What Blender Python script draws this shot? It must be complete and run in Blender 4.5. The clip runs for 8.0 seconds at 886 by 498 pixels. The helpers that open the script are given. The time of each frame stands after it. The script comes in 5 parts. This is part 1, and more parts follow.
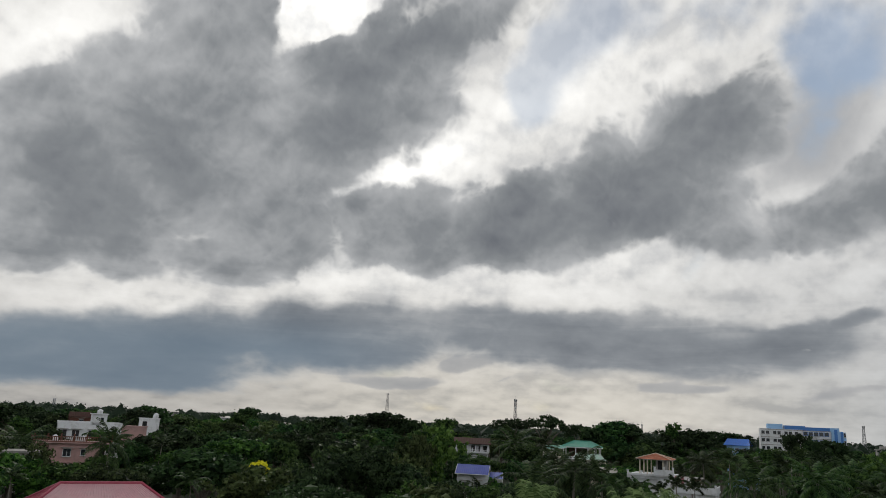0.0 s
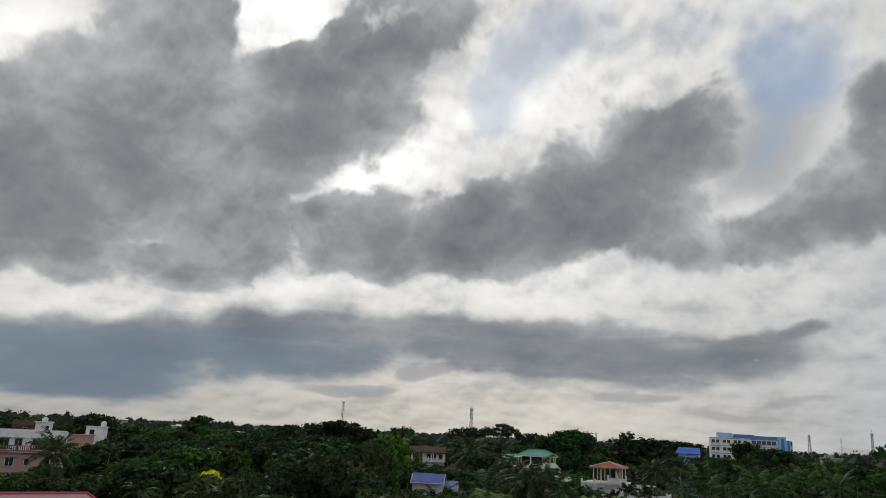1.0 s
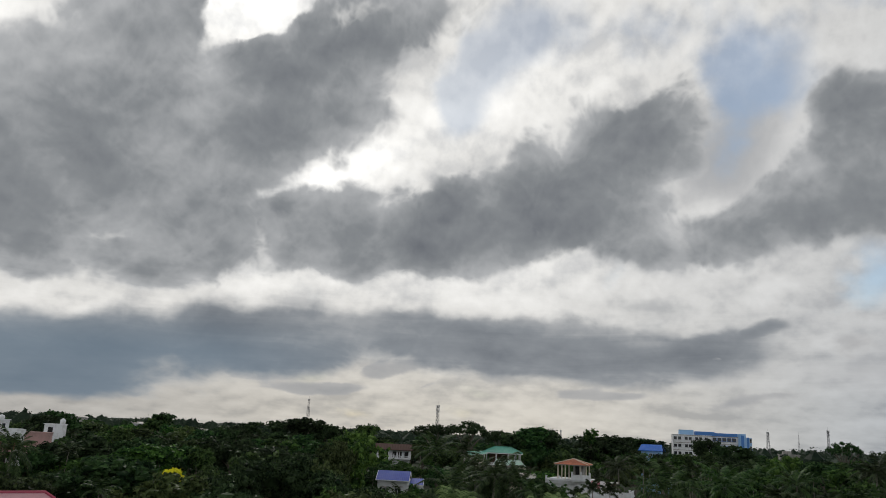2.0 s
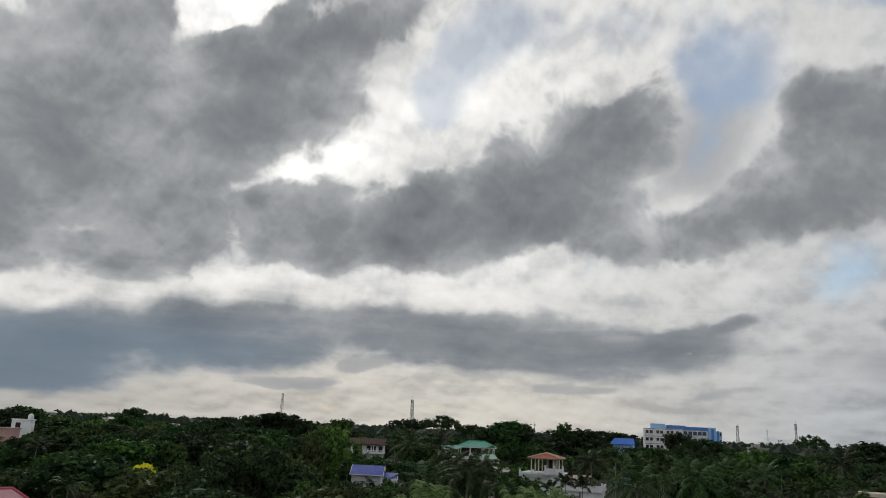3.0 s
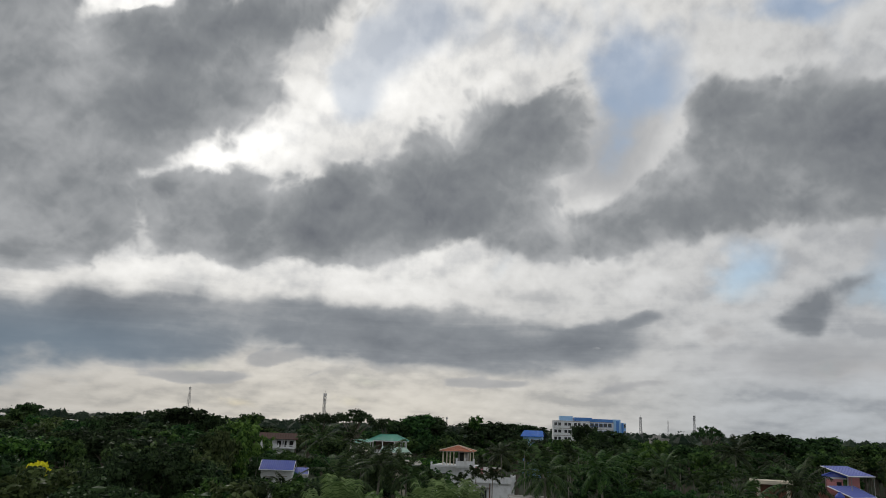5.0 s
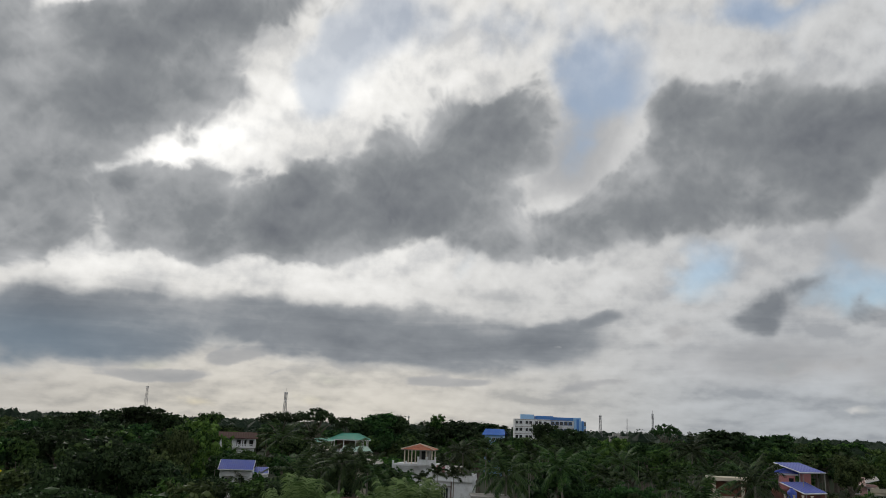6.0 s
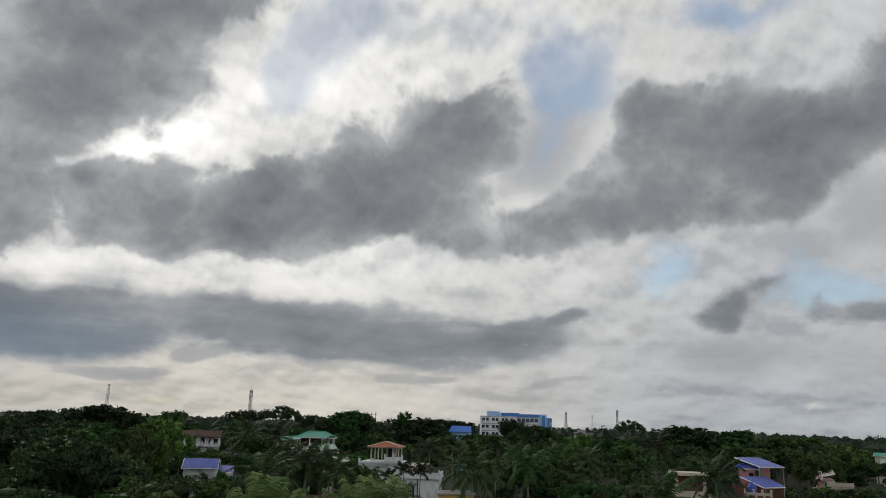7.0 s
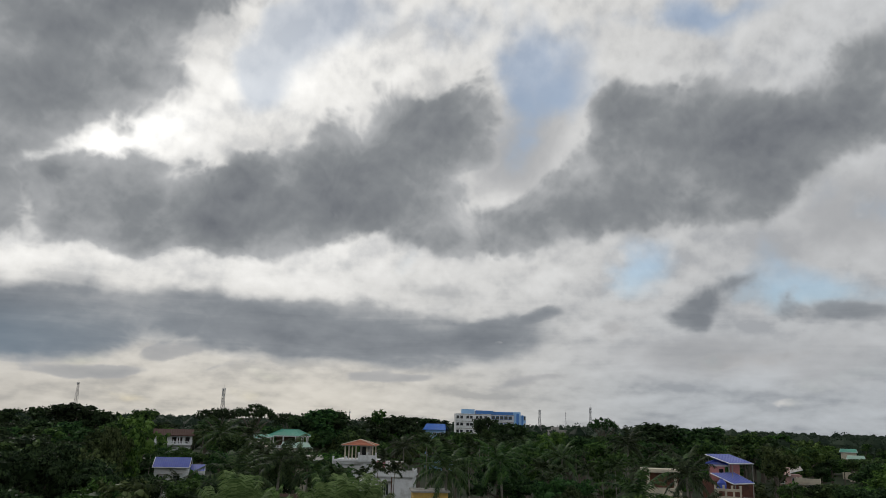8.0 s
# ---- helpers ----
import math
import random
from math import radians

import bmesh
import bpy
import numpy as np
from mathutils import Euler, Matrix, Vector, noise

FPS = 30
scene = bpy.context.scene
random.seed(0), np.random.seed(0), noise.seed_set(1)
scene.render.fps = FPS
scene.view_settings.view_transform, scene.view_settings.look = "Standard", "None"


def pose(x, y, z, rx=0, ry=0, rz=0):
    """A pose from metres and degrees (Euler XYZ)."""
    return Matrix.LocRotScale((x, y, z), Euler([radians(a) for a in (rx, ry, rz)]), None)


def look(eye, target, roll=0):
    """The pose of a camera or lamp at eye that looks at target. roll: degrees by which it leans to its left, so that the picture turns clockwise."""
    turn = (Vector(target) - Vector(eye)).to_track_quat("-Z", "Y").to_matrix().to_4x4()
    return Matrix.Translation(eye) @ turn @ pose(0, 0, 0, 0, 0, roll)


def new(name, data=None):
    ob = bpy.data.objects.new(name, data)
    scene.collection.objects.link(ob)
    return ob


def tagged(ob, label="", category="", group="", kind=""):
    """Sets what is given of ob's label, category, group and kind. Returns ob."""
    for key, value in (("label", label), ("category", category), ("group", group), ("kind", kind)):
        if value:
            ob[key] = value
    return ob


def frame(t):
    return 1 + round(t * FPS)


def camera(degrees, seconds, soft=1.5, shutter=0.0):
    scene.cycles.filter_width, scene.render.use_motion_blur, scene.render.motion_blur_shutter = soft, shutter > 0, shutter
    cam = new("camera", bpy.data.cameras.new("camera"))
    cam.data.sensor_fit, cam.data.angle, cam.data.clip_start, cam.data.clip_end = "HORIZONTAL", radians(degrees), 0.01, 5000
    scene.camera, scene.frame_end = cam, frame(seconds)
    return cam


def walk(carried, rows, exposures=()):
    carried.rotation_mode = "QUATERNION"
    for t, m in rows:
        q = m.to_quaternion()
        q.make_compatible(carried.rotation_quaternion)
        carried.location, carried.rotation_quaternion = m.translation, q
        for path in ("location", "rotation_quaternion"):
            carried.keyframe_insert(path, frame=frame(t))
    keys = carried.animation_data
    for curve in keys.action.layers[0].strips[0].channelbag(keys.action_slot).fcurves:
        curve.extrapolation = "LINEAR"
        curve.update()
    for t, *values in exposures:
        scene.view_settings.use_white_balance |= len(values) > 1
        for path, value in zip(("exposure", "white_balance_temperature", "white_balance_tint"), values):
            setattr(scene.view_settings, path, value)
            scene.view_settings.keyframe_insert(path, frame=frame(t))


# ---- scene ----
# ---- camera and its walk: a slow turn to the right on a rooftop, 15 m over the ground ----
EYE = 15.0
cam = camera(61.3, 8.0, soft=0.7)
ROWS = [  # seconds, yaw to the right, pitch, roll (degrees)
    (0.0, 0.000, 13.120, 2.820),
    (0.5, 1.460, 13.597, 2.955),
    (1.0, 3.236, 13.903, 2.866),
    (1.5, 4.670, 13.932, 2.835),
    (3.0, 7.752, 13.514, 2.663),
    (3.5, 8.966, 13.443, 2.498),
    (4.0, 10.614, 13.384, 2.313),
    (4.5, 12.372, 13.321, 2.228),
    (5.0, 14.372, 13.318, 2.219),
    (6.5, 18.471, 13.275, 1.917),
    (7.0, 19.802, 13.202, 1.769),
    (7.5, 20.951, 13.168, 1.644),
    (8.0, 21.759, 13.101, 1.608),
]
walk(cam, [(t, pose(0, 0, EYE, 90 + pitch, 0, -yaw) @ pose(0, 0, 0, 0, 0, roll)) for t, yaw, pitch, roll in ROWS])

# ---- sky, clouds and sun ----
SUN_AZ, SUN_EL = -11.5, 32.0  # degrees, clockwise from +y; the sun stands behind the cloud gap

world = bpy.data.worlds.new("sky")
scene.world = world
world.use_nodes = True
wt = world.node_tree
wt.nodes.clear()


def wnode(kind, **inputs):
    n = wt.nodes.new(kind)
    for key, value in inputs.items():
        i = int(key[1:])
        if isinstance(value, bpy.types.NodeSocket):
            wt.links.new(value, n.inputs[i])
        else:
            n.inputs[i].default_value = value
    return n


def wmath(op, a, b=0.0, c=0.0, clamp=False):
    n = wnode("ShaderNodeMath", i0=a, i1=b, i2=c)
    n.operation, n.use_clamp = op, clamp
    return n.outputs[0]


def wvec(op, a, b=(0, 0, 0)):
    n = wnode("ShaderNodeVectorMath", i0=a, i1=b)
    n.operation = op
    return n.outputs[0]


def wrange(value, a, b, c, d, smooth=True):
    n = wnode("ShaderNodeMapRange", i0=value, i1=a, i2=b, i3=c, i4=d)
    n.interpolation_type = "SMOOTHSTEP" if smooth else "LINEAR"
    return n.outputs[0]


def wnoise(vector, scale, detail, rough, out=0, distortion=0.0):
    n = wt.nodes.new("ShaderNodeTexNoise")
    wt.links.new(vector, n.inputs["Vector"])
    n.inputs["Scale"].default_value, n.inputs["Detail"].default_value = scale, detail
    n.inputs["Roughness"].default_value, n.inputs["Distortion"].default_value = rough, distortion
    return n.outputs[out]


def wramp(value, stops):
    n = wt.nodes.new("ShaderNodeValToRGB")
    wt.links.new(value, n.inputs[0])
    while len(n.color_ramp.elements) < len(stops):
        n.color_ramp.elements.new(1.0)
    for e, (at, colour) in zip(n.color_ramp.elements, stops):
        e.position, e.color = at, (*colour, 1)
    return n.outputs[0]


def wmix(fac, a, b, blend="MIX"):
    n = wt.nodes.new("ShaderNodeMix")
    n.data_type, n.blend_type, n.clamp_factor = "RGBA", blend, True
    for socket, value in ((n.inputs[0], fac), (n.inputs[6], a), (n.inputs[7], b)):
        if isinstance(value, bpy.types.NodeSocket):
            wt.links.new(value, socket)
        else:
            socket.default_value = value
    return n.outputs[2]


way = wvec("NORMALIZE", wt.nodes.new("ShaderNodeTexCoord").outputs["Generated"])
split = wnode("ShaderNodeSeparateXYZ", i0=way)
wx, wy, wz = split.outputs
azim = wmath("MULTIPLY", wmath("ARCTAN2", wx, wy), 57.2958)
elev = wmath("MULTIPLY", wmath("ARCSINE", wz), 57.2958)
# the clouds' texture runs together towards the horizon, as in a layer overhead
flat = wmath("SQRT", wmath("MULTIPLY_ADD", wx, wx, wmath("MULTIPLY_ADD", wy, wy, 0.0001)))
high = wmath("MAXIMUM", elev, 0.0)
squeeze = wmath("SUBTRACT", 1.0, wmath("EXPONENT", wmath("MULTIPLY", high, -0.22)))
rise = wmath("MULTIPLY_ADD", squeeze, 0.16, wmath("MULTIPLY", high, 0.0175))
layer = wnode("ShaderNodeCombineXYZ", i0=wmath("DIVIDE", wx, flat), i1=wmath("DIVIDE", wy, flat), i2=rise).outputs[0]
grow = wrange(elev, 0.0, 20.0, 0.24, 1.0, smooth=False)


def pushed(at, amount, scale, detail, rough):
    """Azimuth and elevation, pushed about so that lumps get a cloud's uneven outline."""
    push = wvec("SUBTRACT", wnoise(layer, scale, detail, rough, out=1), (0.5, 0.5, 0.5))
    by = wnode("ShaderNodeCombineXYZ", i0=wmath("MULTIPLY", grow, amount), i1=wmath("MULTIPLY", grow, amount * 0.8)).outputs[0]
    return wvec("ADD", at, wvec("MULTIPLY", push, by))


sky_at = wnode("ShaderNodeCombineXYZ", i0=azim, i1=elev).outputs[0]
sky_at = pushed(pushed(sky_at, 8.0, 5.5, 2.0, 0.45), 1.9, 22.0, 4.0, 0.5)


class Mass:
    """A sum of soft lumps in the sky."""

    def __init__(self, start=0.0):
        self.total = start

    def lump(self, az, el, wide, high, tilt, amount):
        m = wt.nodes.new("ShaderNodeMapping")
        m.vector_type = "TEXTURE"
        wt.links.new(sky_at, m.inputs[0])
        m.inputs["Location"].default_value = (az, el, 0)
        m.inputs["Rotation"].default_value = (0, 0, radians(tilt))
        m.inputs["Scale"].default_value = (wide * 1.62, high * 1.62, 1)
        g = wt.nodes.new("ShaderNodeTexGradient")
        g.gradient_type = "SPHERICAL"
        wt.links.new(m.outputs[0], g.inputs[0])
        self.total = wmath("MULTIPLY_ADD", g.outputs[1], amount, self.total)


veil, low, small, right, mid, heap, left, blue, glow, lit = (Mass() for k in range(10))
veil_lump, low_lump, small_lump, right_lump, mid_lump = veil.lump, low.lump, small.lump, right.lump, mid.lump
heap_lump, left_lump, blue_lump, glow_lump, lit_lump = heap.lump, left.lump, blue.lump, glow.lump, lit.lump
# thin high sheets
veil_lump(26.1, 20.5, 5.6, 4.3, 15, 0.7)
veil_lump(21.9, 13.3, 5.0, 2.4, -23, 0.8)
veil_lump(28.4, 21.3, 4.5, 5.0, 26, 0.6)
veil_lump(50.3, 13.1, 7.0, 2.7, -5, 0.8)
veil_lump(48.6, 4.8, 9.0, 1.9, 5, 0.7)
veil_lump(39.4, 5.6, 8.6, 1.6, -0, 0.6)
veil_lump(52.6, 15.5, 3.1, 1.9, 15, 0.8)
veil_lump(1.8, 18.0, 5.4, 1.7, 21, 0.5)
veil_lump(-2.4, 27.1, 5.7, 3.7, 3, 0.6)
veil_lump(30.2, 26.0, 3.8, 2.6, 21, 0.55)
veil_lump(35.1, 28.8, 4.7, 2.5, 23, 0.5)
veil_lump(38.5, 5.3, 5.4, 1.5, -0, 0.5)
veil_lump(-28.6, 6.4, 5.4, 1.1, 7, 0.5)
veil_lump(15.9, 5.0, 12.7, 0.6, 2, 0.3)
# the long low bank
low_lump(-28.2, 4.2, 10.0, 2.3, 5, 1.1)
low_lump(-18.9, 4.8, 8.8, 2.2, 5, 1.1)
low_lump(-10.9, 6.0, 7.1, 2.9, 4, 1)
low_lump(-7.7, 7.7, 4.3, 2.3, 4, 0.8)
low_lump(-0.7, 6.7, 8.2, 2.2, 3, 0.8)
low_lump(7.9, 6.6, 9.3, 2.0, -1, 0.9)
low_lump(16.2, 6.1, 10.4, 1.9, -1, 1.2)
low_lump(23.8, 6.0, 6.9, 1.6, 0, 1)
low_lump(11.7, 8.2, 11.7, 1.5, 1, 0.7)
low_lump(23.6, 9.6, 5.2, 0.9, 4, 0.7)
low_lump(29.7, 8.3, 1.3, 0.5, 10, 1.2)
low_lump(-27.2, 2.2, 9.4, 1.3, 1, 0.8)
low_lump(-18.2, 2.3, 9.2, 1.0, 1, 0.6)
low_lump(27.8, 7.4, 3.9, 1.3, 9, 0.9)
low_lump(-5.7, 4.5, 4.7, 0.9, 3, 0.7)
# scraps over the horizon
small_lump(-2.2, 3.0, 3.2, 0.4, 5, 1.2)
small_lump(-7.3, 3.2, 4.6, 0.3, 3, 0.9)
small_lump(3.0, 4.6, 3.4, 0.5, 14, 1.1)
small_lump(4.6, 3.1, 2.6, 0.3, 17, 0.9)
small_lump(15.7, 3.4, 1.4, 0.5, 12, 1)
small_lump(19.1, 3.2, 2.7, 0.4, 7, 1.1)
small_lump(-10.7, 3.3, 3.7, 0.3, 3, 0.7)
small_lump(0.1, 4.2, 1.5, 0.4, 3, 1)
small_lump(3.5, 4.9, 2.7, 0.5, 14, 1)
small_lump(-2.8, 2.8, 2.5, 0.5, 3, 1.2)
small_lump(-7.4, 2.6, 2.3, 0.3, 3, 1)
small_lump(16.3, 3.4, 1.9, 0.5, 7, 1)
small_lump(19.1, 3.3, 2.1, 0.4, 2, 0.8)
small_lump(27.4, 2.9, 2.5, 0.4, 9, 1.1)
small_lump(30.6, 3.6, 2.5, 0.5, 6, 1.1)
small_lump(34.6, 7.3, 3.1, 0.7, -0, 1.2)
small_lump(37.4, 6.4, 4.0, 0.5, -0, 0.7)
small_lump(42.4, 4.6, 4.2, 0.8, 5, 0.8)
small_lump(47.5, 5.2, 4.6, 0.7, 5, 0.8)
small_lump(40.4, 2.8, 3.5, 0.5, 1, 0.6)
small_lump(51.4, 2.9, 3.6, 0.5, 0, 0.6)
small_lump(31.6, 5.2, 5.0, 0.4, 1, 0.6)
# the cloud away from the sun
right_lump(26.9, 15.6, 5.3, 2.7, 5, 1)
right_lump(24.2, 14.5, 3.6, 1.9, 1, 0.9)
right_lump(31.3, 16.4, 5.3, 3.2, 9, 1)
right_lump(34.0, 19.9, 4.5, 3.6, 17, 1)
right_lump(38.0, 23.0, 4.1, 3.2, -4, 1)
right_lump(39.1, 19.2, 6.3, 4.5, -4, 1)
right_lump(44.6, 22.3, 4.1, 3.8, 23, 0.8)
right_lump(41.0, 15.8, 6.1, 2.4, -4, 0.9)
right_lump(48.1, 17.0, 3.7, 1.6, 2, 0.9)
right_lump(45.6, 19.5, 4.3, 2.8, -6, 0.7)
right_lump(50.0, 22.4, 4.3, 3.7, 22, 0.9)
right_lump(53.6, 24.0, 3.8, 4.0, -11, 1)
right_lump(48.0, 20.4, 4.5, 2.7, 3, 0.6)
right_lump(53.5, 20.1, 2.7, 1.7, -10, 0.6)
right_lump(21.1, 12.7, 3.5, 2.0, -18, 0.7)
right_lump(53.2, 15.5, 2.3, 1.1, 4, 0.6)
# the cloud under the sun
mid_lump(-4.4, 15.9, 2.9, 2.6, 4, 1.7)
mid_lump(-1.2, 15.1, 4.0, 2.7, 3, 1.2)
mid_lump(4.7, 14.6, 5.8, 3.1, 6, 1.5)
mid_lump(8.8, 15.4, 4.8, 3.0, 10, 1.1)
mid_lump(13.0, 18.7, 6.8, 4.3, 38, 1)
mid_lump(18.5, 21.4, 7.3, 4.0, 34, 1)
mid_lump(22.7, 23.4, 3.3, 2.4, 24, 0.9)
mid_lump(12.1, 21.9, 5.5, 2.6, 37, 0.1)
mid_lump(16.8, 16.3, 5.4, 3.9, -32, 0.75)
mid_lump(21.3, 16.9, 4.0, 4.0, -3, 0.65)
mid_lump(6.4, 17.7, 4.9, 2.6, 10, 0.6)
mid_lump(20.7, 12.9, 4.3, 2.0, -28, 0.5)
mid_lump(-2.1, 11.8, 2.9, 1.3, 3, 0.7)
mid_lump(-5.9, 12.8, 2.2, 1.0, 24, 0.6)
mid_lump(23.1, 14.0, 2.7, 2.0, -34, 0.6)
# small heaps
heap_lump(41.5, 8.5, 2.4, 1.3, 39, 1.1)
heap_lump(40.5, 8.1, 2.4, 1.0, -1, 0.8)
heap_lump(44.6, 10.4, 2.4, 1.1, 13, 0.9)
heap_lump(38.9, 9.7, 2.4, 1.6, 29, 0.5)
heap_lump(50.9, 8.0, 2.7, 0.8, -3, 1)
heap_lump(48.1, 7.8, 2.8, 0.7, 3, 0.7)
heap_lump(52.5, 8.2, 2.0, 0.9, 8, 0.8)
heap_lump(48.2, 9.2, 0.8, 0.6, 58, 0.6)
# the great mass in front of the sun
left_lump(-22.1, 22.9, 12.2, 6.2, 11, 0.9)
left_lump(-28.6, 18.0, 7.9, 5.3, 12, 0.8)
left_lump(-18.8, 17.0, 10.6, 6.1, 8, 0.8)
left_lump(-26.8, 13.1, 10.0, 3.9, 9, 1)
left_lump(-15.5, 13.6, 7.9, 4.0, 6, 0.8)
left_lump(-10.7, 12.4, 4.7, 2.6, 15, 0.7)
left_lump(-7.3, 24.6, 7.3, 4.6, 23, 0.7)
left_lump(-4.8, 28.3, 5.9, 4.0, 31, 0.8)
left_lump(2.7, 30.7, 5.2, 2.2, 9, 0.8)
left_lump(-9.3, 20.7, 8.5, 3.4, 20, 0.7)
left_lump(-4.4, 22.1, 4.6, 1.8, 18, 0.6)
left_lump(-29.5, 10.3, 5.4, 1.9, 9, 0.9)
left_lump(-23.4, 9.1, 2.2, 0.7, 7, 0.6)
left_lump(-15.5, 10.4, 4.9, 1.2, 6, 0.8)
left_lump(-17.7, 28.5, 4.7, 2.8, -8, 0.6)
left_lump(-23.2, 30.0, 8.3, 3.3, 13, 0.4)
left_lump(-9.8, 16.8, 3.1, 3.8, 5, 0.5)
left_lump(-12.5, 29.5, 1.1, 2.3, -5, -1.6)
left_lump(-10.3, 30.9, 3.2, 1.4, 28, -1.8)
left_lump(-32.6, 24.2, 3.9, 1.9, 31, -0.6)
left_lump(-24.5, 25.5, 8.9, 3.4, 22, 0.6)
left_lump(-5.1, 25.2, 5.0, 5.0, 22, 0.25)
left_lump(-11.1, 25.5, 6.8, 3.6, 7, 0.4)
left_lump(-30.8, 14.1, 5.4, 4.5, 11, 0.6)
left_lump(-1.3, 33.1, 7.8, 3.1, 3, 0.7)
# gaps of clear sky
blue_lump(8.7, 27.7, 3.4, 3.5, -32, 1.3)
blue_lump(6.0, 24.4, 2.4, 1.8, 38, 1.1)
blue_lump(12.1, 30.5, 5.8, 2.4, 14, 1.1)
blue_lump(30.1, 25.2, 4.2, 3.4, 11, 0.85)
blue_lump(29.1, 26.3, 4.1, 3.3, 16, 0.7)
blue_lump(43.9, 29.7, 7.0, 1.1, 0, 1.1)
blue_lump(25.3, 29.6, 5.2, 2.4, 8, 0.8)
blue_lump(37.6, 11.2, 2.9, 1.7, 19, 0.5)
blue_lump(50.0, 9.7, 5.8, 1.4, -3, 0.8)
blue_lump(37.6, 11.5, 2.2, 1.3, 18, 0.4)
# where the sun shines through
glow_lump(-11.4, 30.4, 5.1, 2.3, 16, 1.5)
glow_lump(-3.5, 19.0, 4.0, 1.8, 27, 1)
glow_lump(-7.9, 15.7, 2.2, 3.0, 5, 0.6)
glow_lump(2.6, 22.5, 8.5, 3.1, 34, 0.5)
glow_lump(-21.1, 7.2, 7.2, 1.0, 2, 0.45)
glow_lump(-31.5, 24.3, 5.4, 2.8, 26, 0.55)
glow_lump(11.7, 12.2, 11.0, 1.8, 5, 0.35)
glow_lump(13.0, 26.3, 6.4, 2.5, 25, 0.4)
glow_lump(-8.4, 11.3, 5.2, 1.3, 4, 0.35)
glow_lump(49.6, 26.2, 5.5, 2.7, 10, 0.3)
glow_lump(-3.8, 7.3, 1.5, 0.9, 23, 0)
# tops that catch the light
lit_lump(-3.5, 7.5, 2.1, 0.9, 33, 1.1)
lit_lump(-14.0, 7.3, 3.7, 0.9, 15, 0.5)
lit_lump(39.4, 10.3, 2.8, 1.8, 29, 1.2)
lit_lump(36.9, 2.2, 3.6, 0.6, 6, 0.8)
lit_lump(49.0, 2.2, 3.7, 0.7, 1, 0.8)
lit_lump(42.6, 1.5, 5.9, 0.4, 1, 0.6)
lit_lump(21.1, 1.5, 3.4, 0.3, 2, 0.5)
lit_lump(10.4, 10.0, 3.0, 0.8, 1, 0.5)
lit_lump(3.7, 5.1, 2.6, 0.4, 12, 0.5)


def puffs(vector, scale, detail=3.0):
    """Heaped round cloud tops."""
    n = wt.nodes.new("ShaderNodeTexVoronoi")
    n.feature = "SMOOTH_F1"
    wt.links.new(vector, n.inputs["Vector"])
    n.inputs["Scale"].default_value, n.inputs["Detail"].default_value, n.inputs["Roughness"].default_value = scale, detail, 0.55
    n.inputs["Smoothness"].default_value = 0.7
    return n.outputs[0]


broad = wmath("SUBTRACT", wnoise(layer, 5.0, 2.5, 0.45), 0.5)
billow = wmath("SUBTRACT", wnoise(layer, 11.0, 6.0, 0.48), 0.5)
# long flat streaks in the low sky
lines = wnode("ShaderNodeCombineXYZ", i0=wmath("MULTIPLY", azim, 0.09), i1=wmath("MULTIPLY", elev, 0.75)).outputs[0]
streak = wmath("MULTIPLY", wmath("SUBTRACT", wnoise(lines, 1.0, 6.0, 0.55, distortion=0.6), 0.5), wrange(elev, 7.0, 14.0, 1.0, 0.0))
fine = wmath("SUBTRACT", wnoise(layer, 60.0, 4.0, 0.55), 0.5)
twist = wvec("SUBTRACT", wnoise(layer, 12.0, 4.0, 0.5, out=1), (0.5, 0.5, 0.5))
bent = wvec("ADD", layer, wvec("MULTIPLY", twist, (0.07, 0.07, 0.07)))
heaped = wmath("SUBTRACT", 0.33, puffs(bent, 16.0))
# the side of each heap that faces the light above
relief = wmath("SUBTRACT", puffs(wvec("ADD", bent, (-0.003, 0.0, 0.010)), 16.0), puffs(bent, 16.0))
soft_relief = wmath("SUBTRACT", wnoise(wvec("ADD", layer, (-0.004, 0.0, 0.016)), 13.0, 5.0, 0.5), wnoise(layer, 13.0, 5.0, 0.5))

sun_way = (math.sin(radians(SUN_AZ)) * math.cos(radians(SUN_EL)), math.cos(radians(SUN_AZ)) * math.cos(radians(SUN_EL)), math.sin(radians(SUN_EL)))
near_sun = wvec("DOT_PRODUCT", way, sun_way).node.outputs[1]
# the bright sheet behind the clouds: white by the sun, cream low under it, grey-blue low away from it
sheet = wmix(wrange(near_sun, 0.52, 0.97, 0.0, 1.0), (0.52, 0.53, 0.54, 1), (0.80, 0.79, 0.765, 1))
haze = wmix(wrange(azim, -24.0, 4.0, 0.0, 1.0), (0.43, 0.415, 0.39, 1), (0.62, 0.585, 0.52, 1))
haze = wmix(wrange(azim, 12.0, 42.0, 0.0, 1.0), haze, (0.42, 0.445, 0.47, 1))
sheet = wmix(wrange(elev, 0.5, 11.0, 0.95, 0.0), sheet, haze)
sheet = wmix(1.0, sheet, wmix(wrange(elev, 34.0, 56.0, 0.0, 1.0), (1, 1, 1, 1), (0.45, 0.46, 0.48, 1)), "MULTIPLY")
sheet = wmix(wrange(near_sun, -0.40, 0.30, 0.75, 0.0), sheet, (0.86, 0.87, 0.88, 1))
